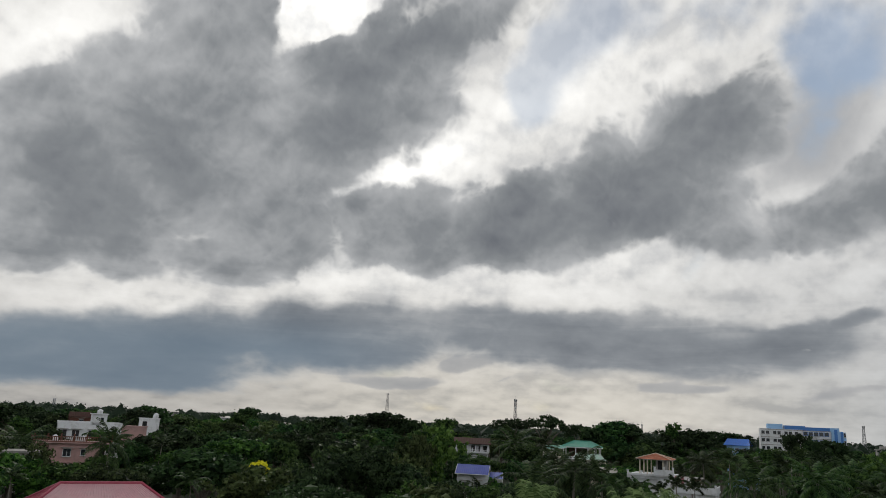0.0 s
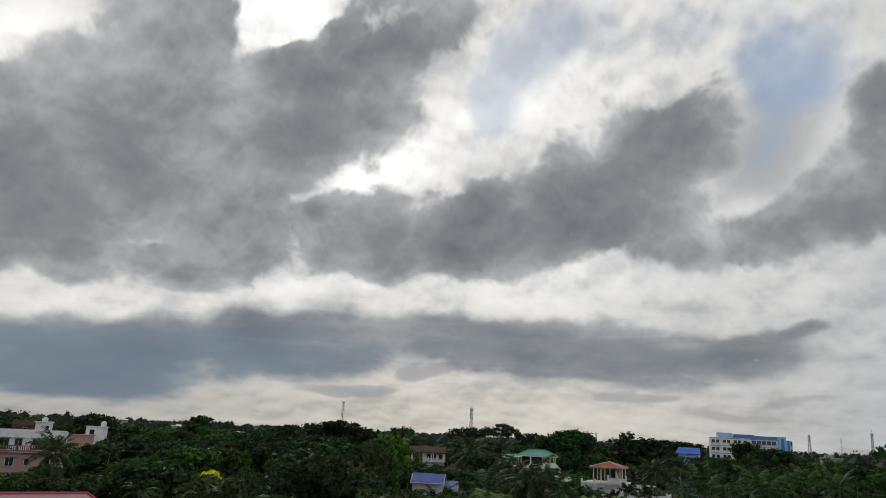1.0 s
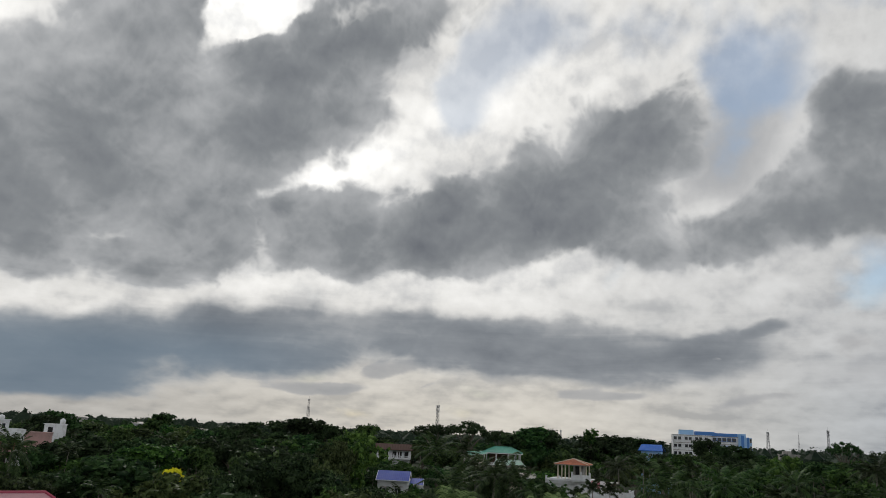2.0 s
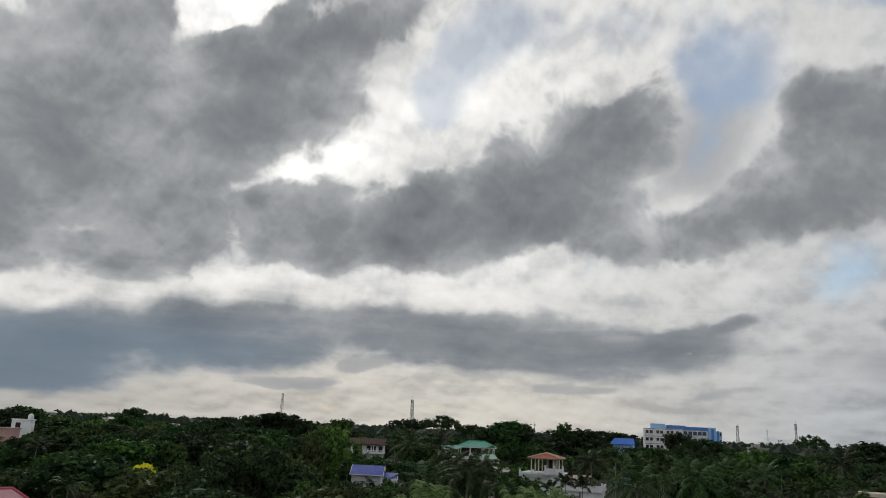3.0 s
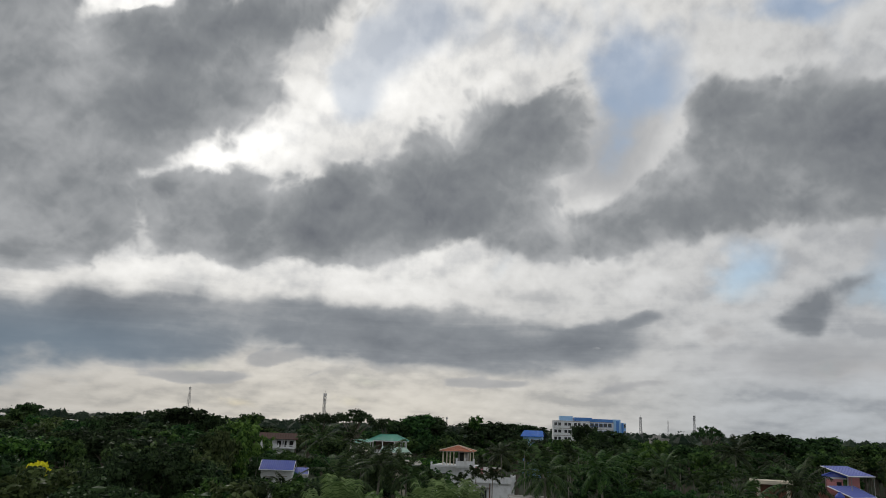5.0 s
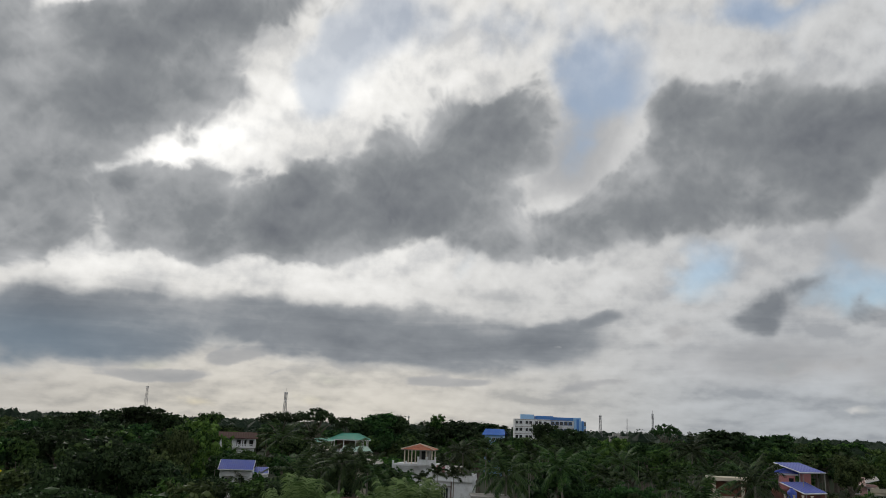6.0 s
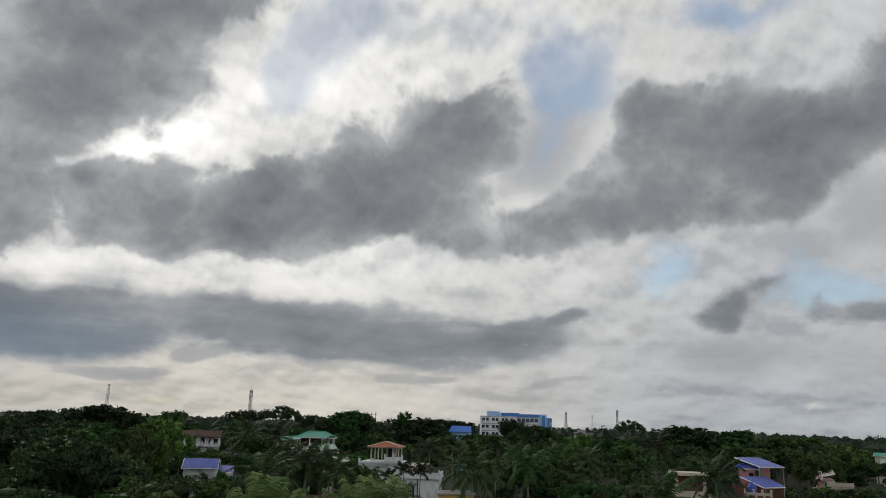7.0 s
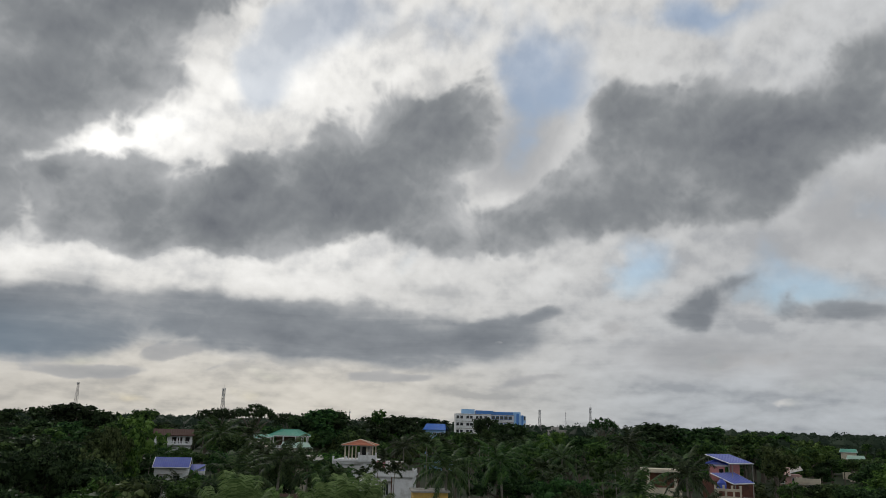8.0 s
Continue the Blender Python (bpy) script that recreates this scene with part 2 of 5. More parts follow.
# thicker and thinner parts of the sheet
grain = wmath("MULTIPLY_ADD", billow, 0.65, wmath("MULTIPLY_ADD", broad, 0.7, wmath("MULTIPLY_ADD", streak, 0.8, wmath("MULTIPLY", soft_relief, -2.2))))
sheet = wmix(1.0, sheet, wramp(wrange(grain, -0.34, 0.34, 0.0, 1.0, smooth=False), ((0.0, (1.08, 1.08, 1.08)), (0.5, (0.95, 0.95, 0.95)), (1.0, (0.72, 0.73, 0.75)))), "MULTIPLY")
clear = wrange(wmath("MULTIPLY_ADD", billow, 2.6, wmath("MULTIPLY_ADD", broad, 0.8, blue.total)), 0.25, 1.30, 0.0, 0.60)


def laid(under, mass, start, soft, thick, tones, heap_share=0.5, rough=0.8, relief_share=1.0, cover=1.0):
    """Lays one cloud over what lies behind it; tones run from its thin edge to its thick heart. Gives the colour and the cover."""
    body = wmath("MULTIPLY_ADD", billow, rough, wmath("MULTIPLY_ADD", broad, 0.35, mass.total))
    d = wmath("MULTIPLY_ADD", heaped, heap_share, wmath("MULTIPLY_ADD", fine, 0.10, body))
    body = wmath("MULTIPLY_ADD", heaped, heap_share * 0.5, body)
    alpha = wmath("MULTIPLY", wrange(d, start, start + soft, 0.0, 1.0), cover)
    depth = wmath("SUBTRACT", 1.0, wmath("EXPONENT", wmath("MULTIPLY", wmath("MAXIMUM", wmath("SUBTRACT", body, start), 0.0), -thick)))
    depth = wmath("MULTIPLY_ADD", broad, 1.0, wmath("MULTIPLY_ADD", billow, 0.30, wmath("MULTIPLY_ADD", streak, 0.6, depth)))
    depth = wmath("MULTIPLY_ADD", soft_relief, 0.5 * relief_share, wmath("MULTIPLY_ADD", relief, 0.15 * relief_share, depth))
    return wmix(alpha, under, wramp(depth, tones)), alpha


GREY = ((0.0, (0.74, 0.735, 0.725)), (0.26, (0.43, 0.44, 0.45)), (0.58, (0.238, 0.252, 0.266)), (0.96, (0.128, 0.139, 0.160)))
HIGH = ((0.0, (0.66, 0.66, 0.66)), (0.5, (0.45, 0.455, 0.465)), (1.0, (0.33, 0.34, 0.355)))
BANK = ((0.0, (0.62, 0.615, 0.60)), (0.30, (0.40, 0.41, 0.42)), (0.62, (0.25, 0.268, 0.290)), (0.98, (0.165, 0.182, 0.205)))
SCRAP = ((0.0, (0.56, 0.54, 0.52)), (0.5, (0.41, 0.41, 0.415)), (1.0, (0.31, 0.32, 0.335)))

bright = wmix(1.0, sheet, wmix(wmath("MINIMUM", glow.total, 1.0), (1, 1, 1, 1), (1.45, 1.45, 1.45, 1)), "MULTIPLY")
shown, sheet_cover = laid(bright, veil, 0.02, 0.9, 1.4, HIGH, 0.25, 0.8, 0.8, 0.85)
shown, small_cover = laid(shown, small, 0.14, 0.65, 1.3, SCRAP, 0.7, 1.6, 0.8, 0.75)
shown, low_cover = laid(shown, low, 0.06, 0.80, 0.95, BANK, 0.4, 0.7, 0.9)
# rain and blue air under the bank on the sun's side
slate = wmath("MULTIPLY", low_cover, wmath("MULTIPLY", wrange(azim, -14.0, 8.0, 0.72, 0.0), wrange(elev, 8.5, 4.5, 0.0, 1.0)))
shown = wmix(slate, shown, (0.150, 0.205, 0.262, 1))
shown, heap_cover = laid(shown, heap, 0.04, 0.85, 1.0, BANK, 0.7, 0.9, 1.2, 0.9)
shown, right_cover = laid(shown, right, 0.02, 0.60, 0.70, GREY, 0.75, 0.65)
shown, mid_cover = laid(shown, mid, 0.02, 0.60, 0.56, GREY, 0.75, 0.65)
shown, left_cover = laid(shown, left, 0.02, 0.60, 0.60, GREY, 0.75, 0.65)
# sunlit tops
shown = wmix(wmath("MULTIPLY", wrange(wmath("MULTIPLY_ADD", heaped, 1.2, wmath("MULTIPLY_ADD", billow, 1.6, lit.total)), 0.25, 0.95, 0.0, 1.0), 0.6), shown, (0.60, 0.59, 0.575, 1))
covered = wmath("MAXIMUM", wmath("MAXIMUM", left_cover, mid_cover), wmath("MAXIMUM", wmath("MAXIMUM", right_cover, low_cover), heap_cover))
gap = wmath("MULTIPLY", clear, wmath("SUBTRACT", 1.0, covered))

air = wt.nodes.new("ShaderNodeTexSky")
air.sky_type, air.sun_disc = "NISHITA", False
air.sun_elevation, air.sun_rotation = radians(SUN_EL), radians(SUN_AZ)
air_bg = wnode("ShaderNodeBackground", i0=wmix(1.0, air.outputs[0], wmix(wrange(near_sun, 0.70, 0.97, 0.0, 1.0), (0.90, 1.0, 1.02, 1), (0.47, 0.53, 0.57, 1)), "MULTIPLY"), i1=0.115)
cloud_bg = wnode("ShaderNodeBackground", i0=shown, i1=1.0)
both = wnode("ShaderNodeMixShader", i0=gap, i1=cloud_bg.outputs[0], i2=air_bg.outputs[0])
wt.links.new(both.outputs[0], wt.nodes.new("ShaderNodeOutputWorld").inputs[0])

sun = new("sun", bpy.data.lights.new("sun", "SUN"))
sun.data.energy, sun.data.angle, sun.data.color = 1.0, radians(14), (1.0, 0.96, 0.90)
sun.matrix_world = look((0, 0, 60), (-math.sin(radians(SUN_AZ)) * 50, -math.cos(radians(SUN_AZ)) * 50, 60 - 50 * math.tan(radians(SUN_EL))))

# ---- materials ----
def material(name, colour, rough=0.7, metal=0.0, vary=0.25, grain=6.0, stain=None, stain_size=0.6, bump=0.0, random=0.0):
    """A painted, rendered, metal or earth surface: base colour with grain, larger stains and a fine relief."""
    m = bpy.data.materials.new(name)
    m.use_nodes = True
    t = m.node_tree
    b = t.nodes["Principled BSDF"]
    b.inputs["Roughness"].default_value, b.inputs["Metallic"].default_value = rough, metal
    b.inputs["Specular IOR Level"].default_value = 0.18 if rough > 0.2 else 0.5
    at = t.nodes.new("ShaderNodeTexCoord").outputs["Object"]

    def noise_at(scale, detail, rough_n=0.6):
        n = t.nodes.new("ShaderNodeTexNoise")
        t.links.new(at, n.inputs["Vector"])
        n.inputs["Scale"].default_value, n.inputs["Detail"].default_value, n.inputs["Roughness"].default_value = scale, detail, rough_n
        return n.outputs[0]

    def mixed(fac, a, c, blend):
        n = t.nodes.new("ShaderNodeMix")
        n.data_type, n.blend_type = "RGBA", blend
        for s, v in ((n.inputs[0], fac), (n.inputs[6], a), (n.inputs[7], c)):
            if isinstance(v, bpy.types.NodeSocket):
                t.links.new(v, s)
            else:
                s.default_value = v
        return n.outputs[2]

    def span(value, a, c, d, e):
        n = t.nodes.new("ShaderNodeMapRange")
        t.links.new(value, n.inputs[0])
        for i, v in enumerate((a, c, d, e)):
            n.inputs[i + 1].default_value = v
        return n.outputs[0]

    small = noise_at(grain, 6)
    grey = t.nodes.new("ShaderNodeCombineColor")
    level = span(small, 0.25, 0.75, 1 - vary, 1 + vary)
    for s in grey.inputs:
        t.links.new(level, s)
    colour_out = mixed(1.0, (*colour, 1), grey.outputs[0], "MULTIPLY")
    if stain:
        colour_out = mixed(span(noise_at(stain_size, 5, 0.7), 0.48, 0.68, 0.0, 0.85), colour_out, (*stain, 1), "MIX")
    if random:
        info = t.nodes.new("ShaderNodeObjectInfo")
        hsv = t.nodes.new("ShaderNodeHueSaturation")
        t.links.new(span(info.outputs["Random"], 0, 1, 1 - random, 1 + random), hsv.inputs["Value"])
        t.links.new(colour_out, hsv.inputs["Color"])
        colour_out = hsv.outputs[0]
    t.links.new(colour_out, b.inputs["Base Color"])
    if bump:
        n = t.nodes.new("ShaderNodeBump")
        n.inputs["Strength"].default_value, n.inputs["Distance"].default_value = bump, 0.05
        t.links.new(small, n.inputs["Height"])
        t.links.new(n.outputs[0], b.inputs["Normal"])
    return m


def foliage(name, colour, tip, rough=0.55, through_light=0.18):
    """Leaves: two greens mixed leaf by leaf and patch by patch, thin enough to let light through."""
    m = bpy.data.materials.new(name)
    m.use_nodes = True
    t = m.node_tree
    b = t.nodes["Principled BSDF"]
    b.inputs["Roughness"].default_value = rough
    b.inputs["Specular IOR Level"].default_value = 0.05
    geo, info = t.nodes.new("ShaderNodeNewGeometry"), t.nodes.new("ShaderNodeObjectInfo")
    n = t.nodes.new("ShaderNodeTexNoise")
    t.links.new(t.nodes.new("ShaderNodeTexCoord").outputs["Object"], n.inputs["Vector"])
    n.inputs["Scale"].default_value, n.inputs["Detail"].default_value = 0.7, 4.0
    add = t.nodes.new("ShaderNodeMath")
    add.operation = "MULTIPLY_ADD"
    t.links.new(geo.outputs["Random Per Island"], add.inputs[0])
    add.inputs[1].default_value = 0.95
    t.links.new(n.outputs[0], add.inputs[2])
    mapped = t.nodes.new("ShaderNodeMapRange")
    t.links.new(add.outputs[0], mapped.inputs[0])
    mapped.inputs[1].default_value, mapped.inputs[2].default_value = 0.62, 1.30
    mix = t.nodes.new("ShaderNodeMix")
    mix.data_type = "RGBA"
    t.links.new(mapped.outputs[0], mix.inputs[0])
    mix.inputs[6].default_value, mix.inputs[7].default_value = (*colour, 1), (*tip, 1)
    hsv = t.nodes.new("ShaderNodeHueSaturation")
    for lo, hi, socket in ((0.478, 0.515, "Hue"), (0.62, 1.4, "Value"), (0.8, 1.12, "Saturation")):
        r = t.nodes.new("ShaderNodeMapRange")
        t.links.new(info.outputs["Random"], r.inputs[0])
        r.inputs[3].default_value, r.inputs[4].default_value = lo, hi
        t.links.new(r.outputs[0], hsv.inputs[socket])
    t.links.new(mix.outputs[2], hsv.inputs["Color"])
    t.links.new(hsv.outputs[0], b.inputs["Base Color"])
    thin = t.nodes.new("ShaderNodeBsdfTranslucent")
    t.links.new(hsv.outputs[0], thin.inputs[0])
    join = t.nodes.new("ShaderNodeMixShader")
    join.inputs[0].default_value = through_light
    t.links.new(b.outputs[0], join.inputs[1])
    t.links.new(thin.outputs[0], join.inputs[2])
    t.links.new(join.outputs[0], t.nodes["Material Output"].inputs[0])
    return m


LEAF_DARK = foliage("dark_leaves", (0.013, 0.030, 0.014), (0.056, 0.104, 0.038))
LEAF_MID = foliage("green_leaves", (0.016, 0.040, 0.015), (0.088, 0.160, 0.042))
LEAF_FRESH = foliage("fresh_leaves", (0.032, 0.058, 0.020), (0.120, 0.180, 0.054))
LEAF_PALM = foliage("palm_leaves", (0.016, 0.034, 0.015), (0.070, 0.115, 0.040), rough=0.5)
# greens of the far woods, duller and bluer: distance haze mixed into the colour
LEAF_HAZED = foliage("hazed_far_leaves", (0.018, 0.034, 0.022), (0.044, 0.068, 0.042))
LEAF_YELLOW = foliage("yellow_leaves", (0.50, 0.45, 0.06), (0.65, 0.60, 0.10))
LEAF_YOUNG = foliage("young_palm_leaves", (0.060, 0.110, 0.035), (0.200, 0.290, 0.110))
BARK = material("bark", (0.13, 0.115, 0.095), 0.9, vary=0.4, grain=9, bump=0.6)
PALM_BARK = material("palm_bark", (0.20, 0.185, 0.16), 0.9, vary=0.35, grain=7, bump=0.5)
SOIL = material("ground_cover", (0.022, 0.036, 0.015), 0.95, vary=0.4, grain=0.8, stain=(0.030, 0.034, 0.018), stain_size=0.03)
WHITE = material("weathered_white_paint", (0.70, 0.72, 0.74), 0.8, vary=0.08, grain=5, stain=(0.40, 0.40, 0.39), stain_size=0.5, bump=0.2)
PINK = material("pink_wall_paint", (0.46, 0.29, 0.27), 0.8, vary=0.1, grain=4, stain=(0.30, 0.21, 0.20), stain_size=0.5, bump=0.2)
ROSE = material("rose_wall_paint", (0.58, 0.26, 0.27), 0.8, vary=0.1, grain=4, stain=(0.38, 0.2, 0.2), stain_size=0.6)
CREAM = material("cream_wall_paint", (0.62, 0.56, 0.45), 0.8, vary=0.1, grain=4, stain=(0.34, 0.31, 0.26), stain_size=0.5, bump=0.2)
OCHRE = material("ochre_wall_paint", (0.55, 0.36, 0.10), 0.8, vary=0.12, grain=4, stain=(0.32, 0.22, 0.1), stain_size=0.6)
CONCRETE = material("grey_concrete", (0.33, 0.32, 0.30), 0.9, vary=0.2, grain=6, stain=(0.17, 0.165, 0.15), stain_size=0.5, bump=0.4)
# brown paint; on the blue terrace house's walls it stands for shade
BROWN = material("red_brown_paint_and_shade", (0.16, 0.075, 0.055), 0.8, vary=0.2, grain=5, stain=(0.08, 0.05, 0.045), stain_size=0.8)
ROOF_PINK = material("faded_pink_sheet", (0.64, 0.38, 0.41), 0.5, vary=0.08, grain=2, stain=(0.62, 0.43, 0.45), stain_size=0.35)
# deep pink of caps and fascia; on the hip ends it paints in shade
ROOF_PINK_SHADE = material("deep_pink_trim_and_shade", (0.38, 0.08, 0.12), 0.5, vary=0.1, grain=2)
ROOF_BLUE = material("blue_sheet", (0.06, 0.095, 0.40), 0.45, vary=0.1, grain=2, stain=(0.10, 0.135, 0.40), stain_size=0.4)
ROOF_BRIGHT = material("bright_blue_sheet", (0.03, 0.15, 0.55), 0.45, vary=0.1, grain=2)
ROOF_GREEN = material("green_sheet", (0.09, 0.33, 0.25), 0.5, vary=0.1, grain=2, stain=(0.20, 0.38, 0.31), stain_size=0.4)
ROOF_PALE = material("pale_green_sheet", (0.30, 0.46, 0.38), 0.5, vary=0.1, grain=2, stain=(0.42, 0.48, 0.44), stain_size=0.5)
ROOF_TILE = material("terracotta_roof", (0.46, 0.17, 0.10), 0.8, vary=0.2, grain=5, stain=(0.30, 0.14, 0.10), stain_size=0.7, random=0.15)
ROOF_BROWN = material("brown_sheet", (0.060, 0.028, 0.022), 0.9, vary=0.2, grain=3)
ROOF_GREY = material("weathered_grey_sheet", (0.42, 0.40, 0.37), 0.6, vary=0.15, grain=3, stain=(0.22, 0.17, 0.13), stain_size=0.6)
PANEL_BLUE = material("blue_facade_panel", (0.08, 0.22, 0.55), 0.35, vary=0.08, grain=1)
PANEL_LIGHT = material("light_blue_facade_panel", (0.30, 0.50, 0.74), 0.4, vary=0.08, grain=1)
STEEL = material("galvanised_steel", (0.22, 0.22, 0.23), 0.5, metal=0.6, vary=0.15, grain=8)
RUST = material("painted_red_steel", (0.30, 0.10, 0.08), 0.6, vary=0.2, grain=4)
# near-black that stands for the shade inside doorways and balconies
DARK = material("opening_shade", (0.025, 0.025, 0.025), 0.9, vary=0.2, grain=2)
WOOD = material("dark_timber", (0.10, 0.07, 0.05), 0.75, vary=0.3, grain=7)
CLOTH_WHITE = material("white_cloth", (0.72, 0.70, 0.70), 0.9, vary=0.06, grain=5)
CLOTH_PINK = material("pink_cloth", (0.60, 0.22, 0.28), 0.9, vary=0.06, grain=5)
GLASS = material("dark_window_glass", (0.03, 0.035, 0.04), 0.08, vary=0.1, grain=1)

# ---- building helpers ----
def part(name, bm, mat, parent, label=""):
    """Links a bmesh as one mesh object under a thing or part."""
    me = bpy.data.meshes.new(name)
    bm.to_mesh(me)
    bm.free()
    me.materials.append(mat)
    ob = new(name, me)
    ob.parent = parent
    if label:
        ob["label"] = label
    return ob


def thing(name, m, label, category, group="", kind=""):
    """An Empty at the base of a thing, which parents its parts."""
    ob = new(name)
    ob.empty_display_size = 0.2
    ob.matrix_world = m
    return tagged(ob, label, category, group, kind)


def box(bm, x, y, z, sx, sy, sz, m=None, bevel=0.0):
    """A box with its base centre at x, y, z."""
    made = bmesh.ops.create_cube(bm, size=1.0, matrix=(m or Matrix()) @ Matrix.Translation((x, y, z + sz / 2)) @ Matrix.Diagonal((sx, sy, sz, 1)))
    if bevel:
        edges = list({e for v in made["verts"] for e in v.link_edges})
        bmesh.ops.bevel(bm, geom=edges, offset=bevel, segments=1, affect="EDGES")
    return bm


def boxed(*boxes, bevel=0.0):
    bm = bmesh.new()
    for b in boxes:
        box(bm, *b, bevel=bevel)
    return bm


def tube(bm, a, b, ra, rb, sides=6):
    """A tapered round bar from a to b."""
    a, b = Vector(a), Vector(b)
    d = b - a
    m = Matrix.Translation((a + b) / 2) @ d.to_track_quat("Z", "Y").to_matrix().to_4x4()
    bmesh.ops.create_cone(bm, cap_ends=True, segments=sides, radius1=ra, radius2=rb, depth=d.length, matrix=m)
    return bm


def tubes(*rows, sides=6):
    bm = bmesh.new()
    for a, b, r in rows:
        tube(bm, a, b, r, r, sides)
    return bm


def slab(bm, corners, thick):
    """A flat plate through three or four corners, thickened downwards."""
    top = [bm.verts.new(c) for c in corners]
    low = [bm.verts.new((c[0], c[1], c[2] - thick)) for c in corners]
    bm.faces.new(top)
    bm.faces.new(low[::-1])
    n = len(top)
    for i in range(n):
        bm.faces.new((top[(i + 1) % n], top[i], low[i], low[(i + 1) % n]))
    return bm


def ribbed(bm, a, b, c, d, pitch=0.25, rib=0.035):
    """A ribbed roofing sheet: eave a to b, ridge d to c (above a and b), with raised ribs running up the slope."""
    a, b, c, d = Vector(a), Vector(b), Vector(c), Vector(d)
    n = max(2, int((b - a).length / pitch))
    up = (b - a).cross(d - a).normalized()
    if up.z < 0:
        up = -up
    rows = []
    for i in range(n):
        for s, h in ((0.0, 0.0), (0.55, 0.0), (0.65, rib), (0.9, rib)):
            k = (i + s) / n
            rows.append((bm.verts.new(a.lerp(b, k) + up * h), bm.verts.new(d.lerp(c, k) + up * h)))
    rows.append((bm.verts.new(b), bm.verts.new(c)))
    for (p, q), (r, s) in zip(rows, rows[1:]):
        bm.faces.new((p, r, s, q))
    return bm


def polar(az, d, z=0.0, turn=0.0):
    """A pose at the azimuth az (degrees clockwise from +y) and distance d from the origin, facing it with its -y side, turned by turn."""
    return pose(d * math.sin(radians(az)), d * math.cos(radians(az)), z, 0, 0, -az + turn)

# ---- ground ----
def ground_sheet():
    bm = bmesh.new()
    rings = [bm.verts.new((0, 0, 0))]
    last = None
    for r in (20, 45, 80, 130, 200, 320, 520, 900, 1600, 3000, 4900):
        ring = []
        for i in range(64):
            a = i / 64 * math.tau
            ring.append(bm.verts.new((r * math.cos(a), r * math.sin(a), 0)))
        for i in range(64):
            j = (i + 1) % 64
            if last is None:
                bm.faces.new((rings[0], ring[i], ring[j]))
            else:
                bm.faces.new((last[i], ring[i], ring[j], last[j]))
        last = ring
    return tagged(part("ground", bm, SOIL, None), "flat green undergrowth and bare earth between trees", "ground", kind="structure")


ground_sheet()

# ---- trees ----
rng = np.random.default_rng(7)


def mesh_of(name, verts, faces, mat):
    me = bpy.data.meshes.new(name)
    me.from_pydata(verts, [], faces)
    me.materials.append(mat)
    return me


def leaf_arrays(centres, outward, size, r, aspect=0.5, droop=0.35):
    """Folded leaf blades, one for each centre, turned roughly outward."""
    n = len(centres)
    face = outward + r.normal(0, 0.55, (n, 3))
    face /= np.linalg.norm(face, axis=1)[:, None] + 1e-9
    along = np.cross(face, r.normal(0, 1, (n, 3)))
    along[:, 2] -= droop
    along /= np.linalg.norm(along, axis=1)[:, None] + 1e-9
    side = np.cross(along, face)
    side /= np.linalg.norm(side, axis=1)[:, None] + 1e-9
    up = np.cross(side, along)
    s = (size * r.uniform(0.6, 1.35, n))[:, None]
    a = centres - along * s * 0.5
    b = centres + side * s * aspect * 0.5 + up * s * 0.12
    c = centres + along * s * 0.5 - up * s * 0.10
    d = centres - side * s * aspect * 0.5 + up * s * 0.12
    v = np.stack([a, b, c, d], 1).reshape(-1, 3)
    i = np.arange(n) * 4
    f = np.concatenate([np.stack([i, i + 1, i + 2], 1), np.stack([i, i + 2, i + 3], 1)])
    return v, f


def ball_points(n, r):
    p = r.normal(0, 1, (n, 3))
    return p / (np.linalg.norm(p, axis=1)[:, None] + 1e-9)


ICO = bmesh.new()
bmesh.ops.create_icosphere(ICO, subdivisions=1, radius=1.0)
ICO_V = np.array([v.co[:] for v in ICO.verts])
ICO_F = np.array([[v.index for v in f.verts] for f in ICO.faces])
ICO.free()


def crown_mesh(name, lobes, leaves, size, mat, seed, aspect=0.5, tuft=11, droop=0.35, heart=0.74):
    """A crown: lobes (x, y, z, radius, flatness) set with tufts, each tuft a handful of leaf blades."""
    r = np.random.default_rng(seed)
    vs, fs, base = [], [], 0
    area = np.array([l[3] ** 2 for l in lobes])
    for (x, y, z, rad, flat), share in zip(lobes, area / area.sum()):
        n = max(3, int(leaves * share / tuft))
        way = ball_points(n, r)
        reach = np.where(r.random(n) < 0.15, r.uniform(0.5, 0.8, n), r.uniform(0.84, 1.04, n))
        spots = way * rad * reach[:, None] * np.array([1, 1, flat]) + np.array([x, y, z])
        spread = ball_points(n * tuft, r)
        out = np.repeat(way, tuft, axis=0) + spread * 0.45 + np.array([0, 0, 0.2])
        p = np.repeat(spots, tuft, axis=0) + spread * np.array([1, 1, 0.7]) * size * r.uniform(0.4, 1.05, (n * tuft, 1))
        v, f = leaf_arrays(p, out, size, r, aspect, droop)
        vs.append(v), fs.append(f + base)
        base += len(v)
        if heart:
            v = ICO_V * rad * heart * r.uniform(0.7, 1.1, (len(ICO_V), 1)) * np.array([1, 1, flat]) + np.array([x, y, z - rad * 0.06])
            vs.append(v), fs.append(ICO_F + base)
            base += len(v)
    return mesh_of(name, np.concatenate(vs).tolist(), np.concatenate(fs).tolist(), mat)


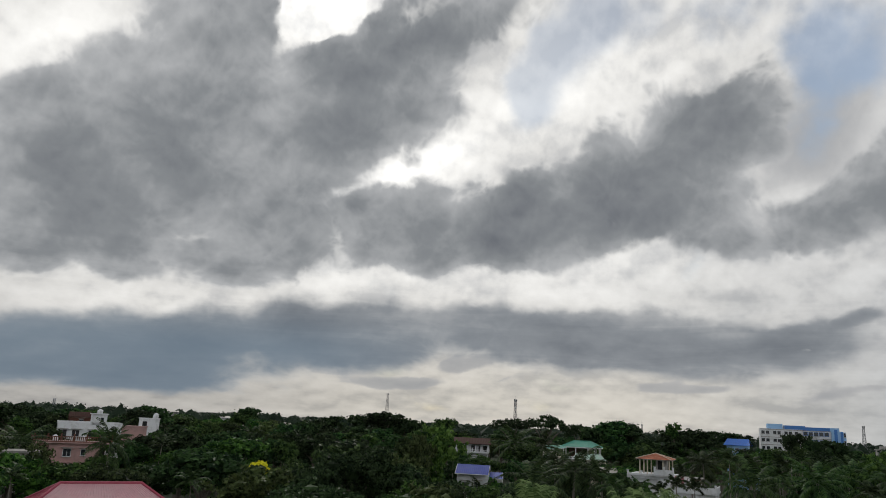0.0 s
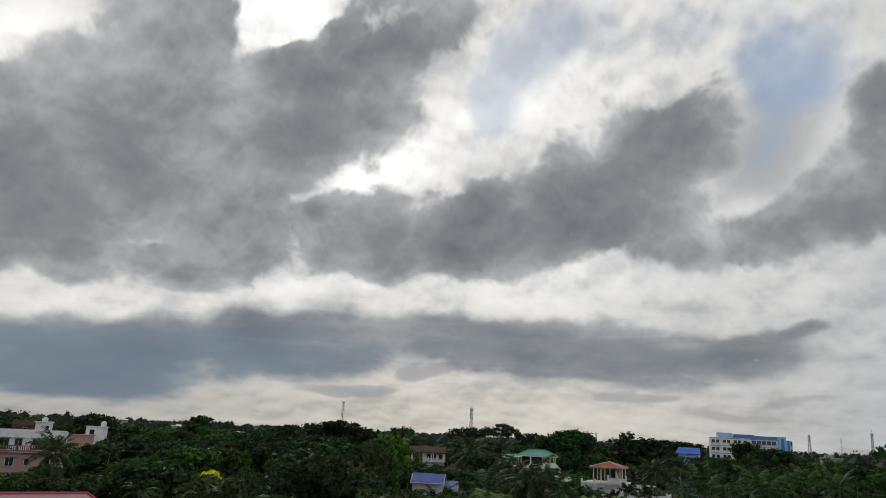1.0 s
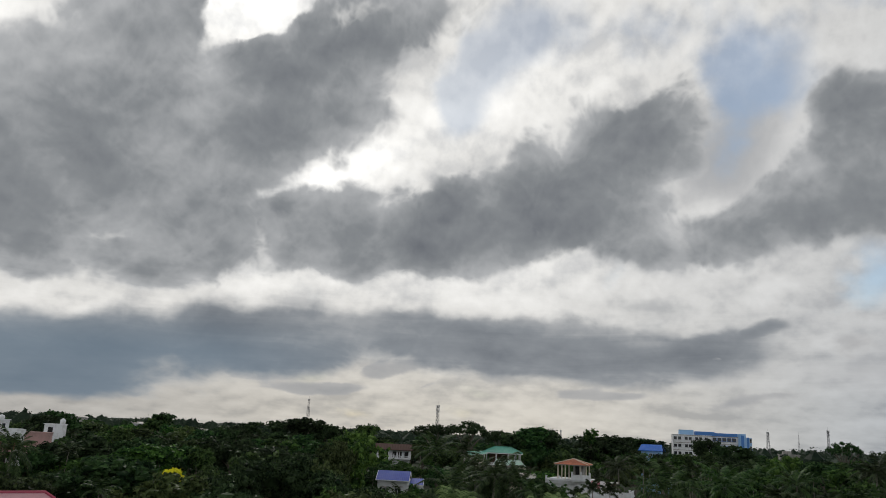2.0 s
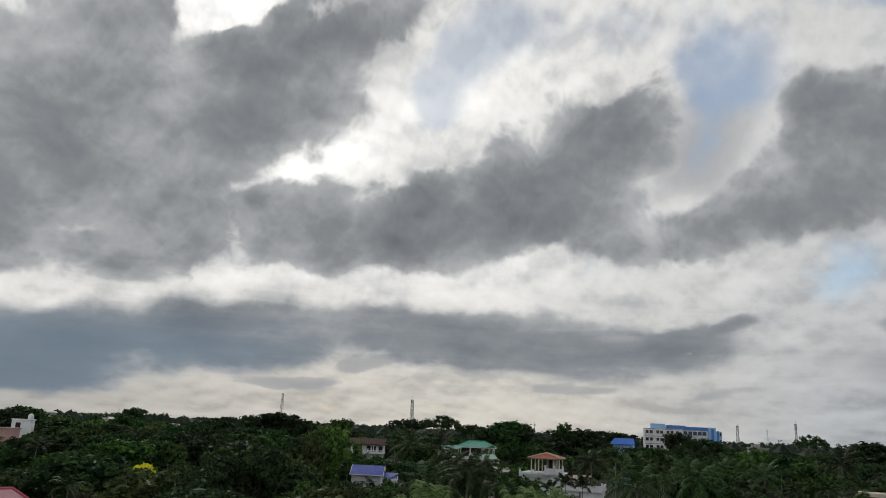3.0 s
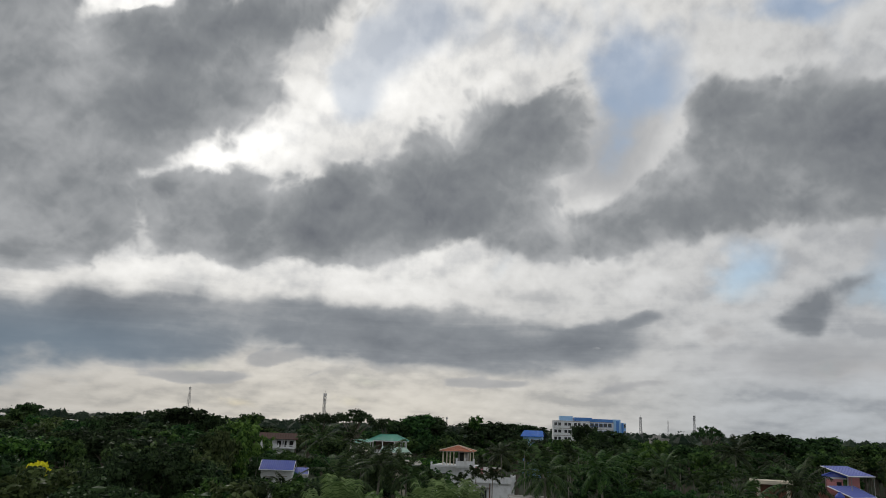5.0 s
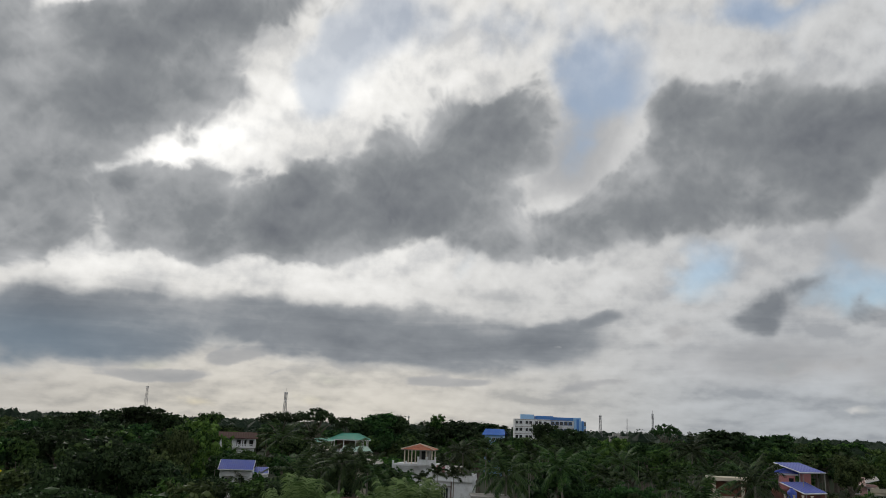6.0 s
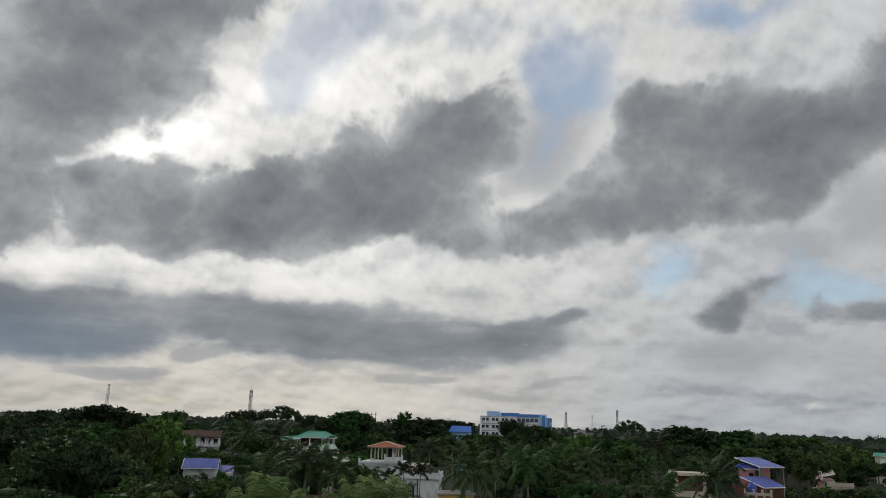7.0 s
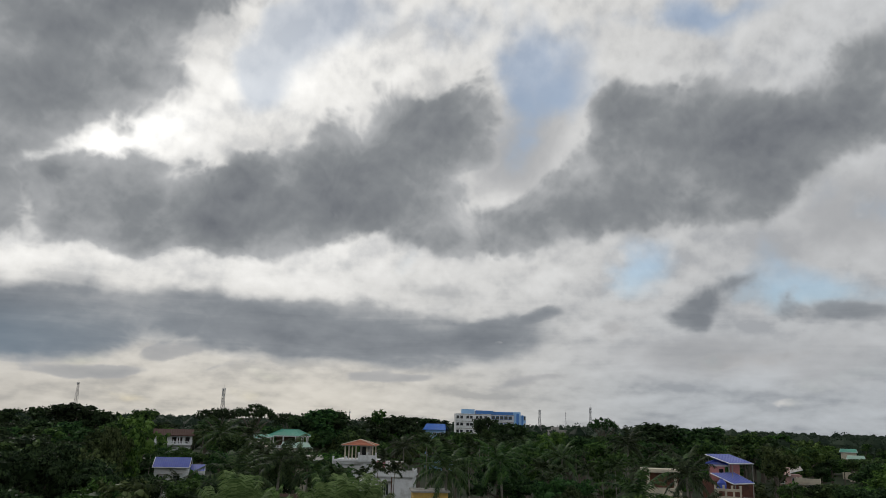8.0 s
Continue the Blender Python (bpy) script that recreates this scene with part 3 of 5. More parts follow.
def trunk_mesh(name, height, radius, limbs, mat, lean=0.0, sides=7):
    """A tapered trunk with limbs that reach the given points."""
    bm = bmesh.new()
    top = Vector((lean * height, 0, height))
    mid = Vector((lean * height * 0.35, 0, height * 0.5))
    tube(bm, (0, 0, -0.3), mid, radius * 1.25, radius * 0.9, sides)
    tube(bm, mid - Vector((0, 0, 0.05)), top, radius * 0.9, radius * 0.55, sides)
    for i, (x, y, z) in enumerate(limbs):
        start = mid.lerp(top, 0.35 + 0.6 * ((i * 0.37) % 1))
        end = Vector((x, y, z))
        knee = start.lerp(end, 0.5) + Vector((0, 0, 0.08 * (end - start).length))
        tube(bm, start, knee, radius * 0.5, radius * 0.32, 5)
        tube(bm, knee, end, radius * 0.32, radius * 0.10, 5)
    me = bpy.data.meshes.new(name)
    bm.to_mesh(me)
    bm.free()
    me.materials.append(mat)
    return me


def round_tree(seed, height, spread, leaves, size, mat, clear=0.35, lobes=16, flat=0.8, aspect=0.6, heart=0.55):
    """A leafy tree: a few boughs, each bearing a heap of rounded leaf clumps with dark gaps between."""
    r = np.random.default_rng(seed)
    rows = []
    mid, half = height * (1 + clear) / 2, height * (1 - clear) / 2
    boughs = []
    for i in range(max(4, lobes // 3)):
        d = ball_points(1, r)[0]
        rad = spread * r.uniform(0.36, 0.52)
        boughs.append((d[0] * (spread - rad) * 0.95, d[1] * (spread - rad) * 0.95, mid + d[2] * (half - rad * 0.8) * 0.95, rad))
    boughs.append((0, 0, mid + half * 0.35, spread * 0.5))
    for x, y, z, rad in boughs:
        for k in range(7):
            d = ball_points(1, r)[0]
            d[2] = d[2] * 0.75 + 0.25
            small = rad * r.uniform(0.26, 0.46)
            rows.append((x + d[0] * rad * 0.82, y + d[1] * rad * 0.82, min(z + d[2] * rad * 0.72 * flat, height - small * 0.7), small, flat * r.uniform(0.75, 1.0)))
        rows.append((x, y, z, rad * 0.72, flat))
    reach = height / max(z + rad * f for x, y, z, rad, f in rows)
    rows = [(x, y, z * reach, rad, f) for x, y, z, rad, f in rows]
    limbs = [(x * 0.8, y * 0.8, z) for x, y, z, rad in boughs[:6]]
    return trunk_mesh("trunk", mid, spread * 0.075 + 0.05, limbs, BARK), crown_mesh("crown", rows, leaves, size, mat, seed + 100, aspect, heart=heart)


def umbrella_tree(seed, height, spread, leaves, size, mat):
    """A spreading rain tree: long bare limbs under a flat, broken dome."""
    r = np.random.default_rng(seed)
    rows = []
    for i in range(40):
        a, k = i * 2.4 + r.uniform(-0.3, 0.3), math.sqrt((i + 0.5) / 40)
        z = height - 0.9 - (spread * 0.16) * k ** 2.2 - r.uniform(0, 0.11) * height
        rows.append((math.cos(a) * spread * k * 0.9, math.sin(a) * spread * k * 0.9, z, spread * r.uniform(0.12, 0.20), 0.30))
    limbs = [(x, y, z - 0.3) for x, y, z, rad, fl in rows[2:40:3]]
    return trunk_mesh("trunk", height * 0.55, spread * 0.05 + 0.1, limbs, BARK), crown_mesh("crown", rows, leaves, size, mat, seed + 100, 0.6, droop=0.1, heart=0.6)


def frond_arrays(r, base, yaw, pitch, length, leaflet, bend, pairs, width):
    """One feather palm frond: a bent rib with drooping leaflets on both sides."""
    vs, fs = [], []
    out = np.array([math.cos(yaw), math.sin(yaw), 0.0])
    side = np.array([-math.sin(yaw), math.cos(yaw), 0.0])
    pts = []
    p, a = np.array(base, float), pitch
    steps = 7
    for i in range(steps + 1):
        pts.append(p.copy())
        p = p + (out * math.cos(a) + np.array([0, 0, math.sin(a)])) * length / steps
        a -= bend / steps * (0.5 + i / steps)
    pts = np.array(pts)
    for i in range(steps):
        w0, w1 = 0.05 * (1 - i / steps) + 0.012, 0.05 * (1 - (i + 1) / steps) + 0.012
        n = len(vs)
        vs += [pts[i] - side * w0, pts[i] + side * w0, pts[i + 1] + side * w1, pts[i + 1] - side * w1]
        fs.append((n, n + 1, n + 2, n + 3))
    for k in range(pairs):
        s = 0.14 + 0.86 * (k + 0.5) / pairs
        j = min(int(s * steps), steps - 1)
        q = pts[j] + (pts[j + 1] - pts[j]) * (s * steps - j)
        run = (pts[j + 1] - pts[j]) / np.linalg.norm(pts[j + 1] - pts[j])
        ll = leaflet * (math.sin(math.pi * (0.12 + 0.80 * s)) ** 0.6) * r.uniform(0.85, 1.15)
        for sg in (-1, 1):
            d = side * sg * 0.85 + run * 0.55 + np.array([0, 0, -0.15 - 0.55 * r.random()])
            d /= np.linalg.norm(d)
            wv = run * width * r.uniform(0.8, 1.2)
            n = len(vs)
            mid = q + d * ll * 0.5 + np.array([0, 0, ll * 0.06])
            tip = q + d * ll + np.array([0, 0, -ll * 0.18])
            vs += [q - wv * 0.4, q + wv * 0.4, mid + wv * 0.5, tip, mid - wv * 0.5]
            fs += [(n, n + 1, n + 2, n + 4), (n + 4, n + 2, n + 3)]
    return vs, fs


def palm_tree(seed, height, fronds, length, leaflet, pairs, width, radius, up=1.15, low=-0.55, bend=1.3, mat=None):
    r = np.random.default_rng(seed)
    lean = r.uniform(-0.06, 0.06)
    top = (lean * height, 0, height)
    vs, fs = [], []
    for i in range(fronds):
        k = i / (fronds - 1)
        v, f = frond_arrays(r, top, i * 2.39996 + r.uniform(-0.25, 0.25), up + (low - up) * k ** 1.1 + r.uniform(-0.12, 0.12),
                            length * r.uniform(0.82, 1.08), leaflet, bend * r.uniform(0.7, 1.2), pairs, width)
        base = len(vs)
        vs += v
        fs += [tuple(q + base for q in g) for g in f]
    crown = mesh_of("crown", [tuple(v) for v in vs], fs, mat or LEAF_PALM)
    bm = bmesh.new()
    steps = 9
    for i in range(steps):
        a, b = i / steps, (i + 1) / steps
        tube(bm, (lean * height * a ** 1.5, 0, height * a - (0.3 if i == 0 else 0.04)), (lean * height * b ** 1.5, 0, height * b), radius * (1.25 - 0.45 * a), radius * (1.12 - 0.45 * b), 7)
    me = bpy.data.meshes.new("trunk")
    bm.to_mesh(me)
    bm.free()
    me.materials.append(PALM_BARK)
    return me, crown


KINDS = {}


def kind_of(key, meshes, height, label, category="tree"):
    KINDS.setdefault(key, []).append((meshes, height, label, category))


for s in range(3):
    kind_of("mango_near", round_tree(11 + s, 11.0, 4.3, 8200, 0.29, LEAF_DARK, 0.15, 20), 11.0, "dense dark green mango tree with a domed crown")
    kind_of("broad_near", round_tree(31 + s, 11.5, 3.9, 7000, 0.30, LEAF_MID, 0.15, 17), 11.5, "broad-leaved green tree with an uneven leafy crown")
for s in range(4):
    kind_of("mango", round_tree(11 + s, 11.0, 4.3, 2500, 0.52, LEAF_DARK, 0.22, 18), 11.0, "dense dark green mango tree with a domed crown")
    kind_of("mango_far", round_tree(11 + s, 11.0, 4.3, 1450, 0.60, LEAF_DARK, 0.22, 18), 11.0, "dense dark green mango tree with a domed crown")
for s in range(4):
    kind_of("broad", round_tree(31 + s, 11.5, 3.9, 2200, 0.53, LEAF_MID, 0.22, 15), 11.5, "broad-leaved green tree with an uneven leafy crown")
    kind_of("broad_far", round_tree(31 + s, 11.5, 3.9, 1300, 0.62, LEAF_MID, 0.22, 15), 11.5, "broad-leaved green tree with an uneven leafy crown")
for s in range(2):
    kind_of("fresh", round_tree(51 + s, 12.5, 4.4, 3200, 0.47, LEAF_FRESH, 0.18, 19, 0.85), 12.5, "bright fresh green leafy tree")
for s in range(3):
    kind_of("slim", round_tree(61 + s, 12.5, 2.3, 1300, 0.44, LEAF_MID, 0.3, 12, 1.0), 12.5, "slender green tree with a narrow crown")
for s in range(3):
    kind_of("rain", umbrella_tree(71 + s, 18.0, 10.5, 6000, 0.50, LEAF_DARK), 18.0, "spreading dark rain tree with a flat broken canopy")
for s in range(3):
    kind_of("coconut", palm_tree(81 + s, 9.5, 20, 4.2, 0.85, 30, 0.11, 0.17), 11.5, "coconut palm with long drooping feathery fronds", "palm")
for s in range(3):
    kind_of("areca", palm_tree(91 + s, 9.5, 12, 1.9, 0.6, 13, 0.15, 0.075, 1.25, 0.0, 1.2), 11.0, "slim areca palm with a small feathery crown", "palm")
for s in range(2):
    kind_of("young", palm_tree(111 + s, 6.6, 30, 2.8, 0.95, 50, 0.05, 0.2, 1.45, 0.25, 0.7, LEAF_YOUNG), 9.2, "young palm with a dense upright fan of pale green fronds", "palm")
kind_of("yellow", round_tree(99, 10.0, 0.75, 200, 0.30, LEAF_YELLOW, 0.86, 5, 1.0), 10.0, "slender small tree with yellow blossom crown")
NAMES = {"mango": "mango_tree", "broad": "broadleaf_tree", "fresh": "bright_green_tree", "slim": "slender_tree", "rain": "rain_tree",
         "coconut": "coconut_palm", "areca": "areca_palm", "young": "young_palm", "yellow": "flowering_tree"}


def plant(key, x, y, height, variant=0, turn=0.0, wide=1.0):
    far = key + "_far"
    away = math.hypot(x, y)
    shapes = KINDS[key]
    if away > 135:
        shapes = KINDS.get(far, shapes)
    elif away < 84:
        shapes = KINDS.get(key + "_near", shapes)
    (trunk, crown), full, label, category = shapes[variant % len(shapes)]
    s = height / full
    ob = thing(NAMES[key], pose(x, y, 0, 0, 0, turn) @ Matrix.Diagonal((s * wide, s * wide, s, 1)), label, category, NAMES[key].replace("_", " ") + "s")
    for name, me in (("trunk", trunk), ("crown", crown)):
        o = new(name, me)
        o.parent = ob
    return ob


def plant_at(key, az, d, top_el, variant=0, wide=1.0, turn=None):
    """A tree at the azimuth az and distance d, tall enough to reach the elevation top_el seen from the rooftop."""
    h = EYE + d * math.tan(radians(top_el))
    return plant(key, d * math.sin(radians(az)), d * math.cos(radians(az)), h, variant, turn if turn is not None else az * 37 % 360, wide)

# ---- where the trees stand ----
# open yards before the houses: azimuth from, to, distance of the house, elevation below which the view is closed
YARDS = [(-27.2, -22.6, 150, -3.6), (-26.4, -19.8, 190, -1.5), (1.4, 5.4, 118, -3.9), (1.6, 4.6, 198, -2.0),
         (8.9, 13.0, 165, -2.2), (12.4, 20.6, 100, -5.3), (22.8, 28.4, 355, -0.05), (20.6, 22.6, 255, -0.8),
         (36.3, 39.6, 92, -4.2), (40.0, 44.3, 92, -4.4), (45.0, 49.2, 165, -3.15), (49.0, 51.0, 295, -1.5), (-27.6, -19.9, 55, -12.0), (19.8, 23.2, 72, -5.4)]


def top_limit(az, d, margin):
    el = 90.0
    for a, b, far, low in YARDS:
        if a - margin < az < b + margin and d < far + 3:
            el = min(el, low)
    return el


def inside_house(az, d, margin):
    return any(a - margin < az < b + margin and far - 5 < d < far + 16 for a, b, far, low in YARDS)


def scatter():
    pick = random.Random(5)
    d = 52.0
    while d < 330:
        step = 6.6 + d * 0.017
        az = -37.0 + pick.random() * 2
        while az < 58:
            a, r = az + pick.uniform(-0.4, 0.4) * degrees_of(step, d), d + pick.uniform(-0.45, 0.45) * step
            az += degrees_of(step, d) * 1.15
            reach = degrees_of(5.0 if r < 120 else 3.6, r)
            if inside_house(a, r, reach):
                continue
            patch = noise.noise(Vector((a * 0.11, r * 0.02, 3.0)))
            palms = 0.0 if r < 62 else 0.10 + (0.55 if 17 < a < 48 and 70 < r < 230 else 0.0) + (0.15 if a < -18 else 0)
            roll = pick.random()
            if roll < palms * 0.65:
                key, h = "areca", pick.uniform(8.5, 12.0)
            elif roll < palms:
                key, h = "coconut", pick.uniform(9.0, 12.5)
            else:
                key = pick.choices(("mango", "broad", "fresh", "slim"), (5 + 6 * patch if patch > 0 else 4, 5, 1.1, 1.6))[0]
                h = pick.uniform(7.2, 11.6) + 2.0 * patch + min(r, 250) * 0.008
            limit = top_limit(a, r, reach)
            h = min(h, EYE + r * math.tan(radians(min(limit, 60))) - 0.2)
            h = min(h, EYE + r * math.tan(radians(-0.25)))
            if h < 2.2:
                continue
            if h < 6 and key in ("areca", "coconut", "mango"):
                key = "broad"
            plant(key, r * math.sin(radians(a)), r * math.cos(radians(a)), h, pick.randrange(8), pick.uniform(0, 360), (1.0 if key in ("areca", "coconut") else pick.uniform(1.05, 1.6)) * (1.0 if h > 6 else 1.4))
        d += step


def degrees_of(width, d):
    return math.degrees(width / d)


scatter()

# trees that stand out: kind, azimuth, distance, elevation of the top, variant, width
plant_at("rain", 5.8, 235, 0.81, 0, 0.62)
plant_at("rain", 8.3, 240, 1.09, 1, 0.66)
plant_at("rain", 10.6, 225, 0.58, 2, 0.42)
plant_at("rain", 13.5, 225, 0.96, 2, 0.6)
plant_at("mango", 13.4, 222, 0.83, 1, 1.25)
plant_at("mango", 12.2, 220, 0.42, 2, 1.1)
plant_at("mango", 14.8, 222, 0.54, 3, 1.2)
plant_at("mango", -13.6, 300, 0.47, 0, 1)
plant_at("broad", -13.9, 295, 0.01, 2, 1.2)
plant_at("mango", -20.5, 230, 0.27, 1, 1.2)
plant_at("mango", -21.1, 225, -0.07, 2, 1.2)
plant_at("mango", -3.8, 250, 0.64, 0, 1.3)
plant_at("mango", -5.4, 255, 0.31, 3, 1.4)
plant_at("mango", -7.1, 270, 0.19, 1, 1.4)
plant_at("mango", -2.3, 250, 0.26, 2, 1.3)
plant_at("mango", -8.7, 260, -0.14, 2, 1.2)
plant_at("fresh", 0.3, 112, 0.13, 0, 0.82)
plant_at("fresh", -1.0, 108, -0.83, 1, 0.6)
plant_at("mango", -5.9, 68, -1.95, 0, 1)
plant_at("mango", -8.5, 64, -3.06, 2, 0.9)
plant_at("mango", -3.2, 70, -2.71, 1, 1.1)
plant_at("fresh", -2.3, 85, -2.19, 1, 0.8)
plant_at("broad", 0.9, 300, 0.45, 0, 0.9)
plant_at("slim", 17.3, 240, 0.89, 0, 0.8)
plant_at("mango", 18.6, 250, 0.48, 2, 1.5)
plant_at("mango", 16.5, 245, 0.34, 1, 1.4)
plant_at("mango", 20.3, 330, 0.37, 0, 1.6)
plant_at("mango", 21.8, 325, 0.21, 3, 1.6)
plant_at("mango", 25.3, 255, 0.50, 0, 0.75)
plant_at("mango", 26.2, 250, 0.12, 2, 0.8)
plant_at("mango", 27.2, 245, 0.18, 1, 1.1)
plant_at("rain", 33.9, 300, 0.80, 1, 0.55)
plant_at("mango", 41.5, 230, 0.28, 1, 1.5)
plant_at("mango", 37.2, 260, 0.44, 2, 1.6)
plant_at("mango", 38.6, 270, 0.13, 3, 1.5)
plant_at("broad", 44.0, 230, -0.07, 1, 1.4)
plant_at("broad", 45.6, 330, -0.06, 0, 1.5)
plant_at("fresh", 30.0, 170, -0.36, 1, 0.9)
plant_at("fresh", 47.3, 190, -0.34, 0, 1.2)
plant_at("fresh", 42.5, 250, -0.19, 0, 1)
plant_at("fresh", 45.4, 150, -0.92, 1, 1)
plant_at("mango", -28.9, 260, -0.03, 0, 1.8)
plant_at("mango", -27.6, 300, -0.15, 2, 1.6)
plant_at("mango", -25.2, 310, -0.17, 1, 1.6)
plant_at("fresh", -26.8, 100, -2.40, 0, 0.8)
plant_at("broad", -28.1, 90, -3.12, 1, 1.2)
plant_at("mango", -17.9, 280, -0.18, 1, 1.5)
plant_at("mango", -15.8, 300, -0.20, 3, 1.5)
plant_at("coconut", -22.6, 105, -1.30, 0, 0.8)
plant_at("mango", -21.6, 140, -2.10, 1, 1.0)
plant_at("mango", -20.5, 146, -1.75, 2, 1.0)
plant_at("broad", -22.9, 128, -3.15, 0, 1.0)
plant_at("broad", -19.6, 150, -1.55, 3, 1.0)
plant_at("mango", -28.4, 96, -3.20, 2, 0.9)
plant_at("coconut", 6.2, 150, -0.24, 1, 1.1)
plant_at("coconut", 22.4, 78, -1.75, 2, 0.8)
plant_at("coconut", 39.6, 82, -1.75, 0, 0.75)
plant_at("coconut", -28.3, 120, -1.70, 1, 1.1)
plant_at("coconut", 10.1, 95, -1.57, 1, 1)
plant_at("coconut", 9.1, 100, -1.87, 2, 1)
plant_at("coconut", 35.6, 150, -0.24, 0, 0.9)
plant_at("coconut", 8.1, 150, -0.34, 2, 0.8)
plant_at("young", 7.9, 42, -3.80, 1, 0.8)
plant_at("young", 9.8, 45, -4.55, 0, 0.7)
plant_at("young", 14.0, 40, -3.71, 0, 0.8)
plant_at("young", 16.3, 41, -3.82, 1, 0.75)
plant_at("areca", 17.5, 88, -2.44, 0, 0.75)
plant_at("areca", 18.6, 86, -2.50, 1, 0.75)
plant_at("areca", 13.3, 80, -2.77, 2, 0.9)
plant_at("areca", 15.0, 84, -2.86, 1, 0.8)
plant_at("areca", 14.2, 82, -2.99, 0, 0.8)
plant_at("coconut", 7.3, 75, -2.61, 1, 0.9)
plant_at("mango", 14.1, 92, -3.15, 1, 0.55)
plant_at("broad", 15.3, 90, -3.60, 2, 0.5)
plant_at("coconut", 12.4, 92, -2.31, 1, 0.7)
plant_at("areca", 16.4, 90, -3.03, 2, 0.8)
plant_at("mango", 21.1, 245, -0.64, 1, 0.8)
plant_at("mango", 22.3, 240, -0.65, 2, 0.8)
plant_at("broad", 2.0, 112, -4.10, 1, 0.55)
plant_at("broad", 4.5, 113, -3.70, 2, 0.5)
plant_at("coconut", 11.5, 120, -1.97, 0, 0.8)
plant_at("areca", 8.1, 120, -1.68, 1, 0.9)
plant_at("areca", 8.7, 130, -1.49, 2, 0.9)
plant_at("areca", 21.0, 120, -0.59, 0, 0.9)
plant_at("areca", 22.4, 110, -0.89, 1, 0.9)
plant_at("areca", 25.6, 130, -0.52, 2, 0.9)
plant_at("areca", 24.2, 115, -0.78, 0, 0.9)
plant_at("yellow", -12.5, 74, -3.33, 0, 1)
plant_at("areca", 34.8, 110, -2.00, 2, 1)
plant_at("areca", 24.9, 140, -0.79, 1, 1)
plant_at("coconut", 36.3, 70, -3.19, 2, 1)


def far_woods():
    """The woods beyond, crown behind crown to the horizon, too many to count."""
    r = np.random.default_rng(3)
    vs, fs, base = [], [], 0
    for near, far, count, blades, size, high in ((325, 700, 1400, 130, 0.8, 11.0), (700, 1800, 1500, 60, 1.4, 12.0), (1800, 4700, 1600, 26, 2.6, 13.0)):
        d = np.sqrt(r.uniform(near ** 2, far ** 2, count))
        a = np.radians(r.uniform(-40, 62, count))
        for di, ai in zip(d, a):
            h, w = high * r.uniform(0.7, 1.15), r.uniform(4.0, 7.5) * (1 + di / 2500)
            if r.random() < 0.16:
                h = high * r.uniform(1.2, 1.65)
            az = math.degrees(ai)
            if 22.6 < az < 28.5 and 325 < di < 385:
                continue
            out = ball_points(blades, r)
            out[:, 2] = np.abs(out[:, 2])
            p = out * np.array([w, w, h * 0.55]) * r.uniform(0.72, 0.92, (blades, 1)) + np.array([di * math.sin(ai), di * math.cos(ai), h * 0.45])
            v, f = leaf_arrays(p, out, size, r, 0.95, 0.1)
            vs.append(v), fs.append(f + base)
            base += len(v)
            v = ICO_V * np.array([w * 0.85, w * 0.85, h * 0.46]) * r.uniform(0.85, 1.1, (len(ICO_V), 1)) + np.array([di * math.sin(ai), di * math.cos(ai), h * 0.46])
            vs.append(v), fs.append(ICO_F + base)
            base += len(v)
    ob = new("far_woods", mesh_of("far_woods", np.concatenate(vs).tolist(), np.concatenate(fs).tolist(), LEAF_HAZED))
    return tagged(ob, "distant dark green woods reaching to the horizon", "woods", kind="stuff")


far_woods()

# ---- houses: local x to the right, -y towards the rooftop view, z up from the ground ----
def window(parent, x, y, z, w, h, frame_mat=WHITE, shade=True, bars=1, name="window"):
    """A recessed window: pane, frame with mullions, sill, and a concrete sunshade over it."""
    pane = part(name, boxed((x, y - 0.02, z, w, 0.05, h)), GLASS, parent)
    t = 0.08
    rows = [(x, y - 0.06, z - t, w + 2 * t, 0.1, t), (x, y - 0.06, z + h, w + 2 * t, 0.1, t), (x - w / 2 - t / 2, y - 0.06, z, t, 0.1, h), (x + w / 2 + t / 2, y - 0.06, z, t, 0.1, h)]
    rows += [(x - w / 2 + w * (i + 1) / (bars + 1), y - 0.05, z, 0.05, 0.06, h) for i in range(bars)]
    part("frame", boxed(*rows), frame_mat, pane)
    part("sill", boxed((x, y - 0.12, z - t - 0.08, w + 0.4, 0.24, 0.08)), CONCRETE, pane)
    if shade:
        part("sunshade", boxed((x, y - 0.3, z + h + 0.2, w + 0.7, 0.6, 0.09)), CONCRETE, pane)
    return pane


# A thin near-black plate on the wall face paints the shade within an opening.
def opening(parent, x, y, z, w, h, name="dark_opening"):
    return part(name, boxed((x, y - 0.01, z, w, 0.04, h)), DARK, parent)


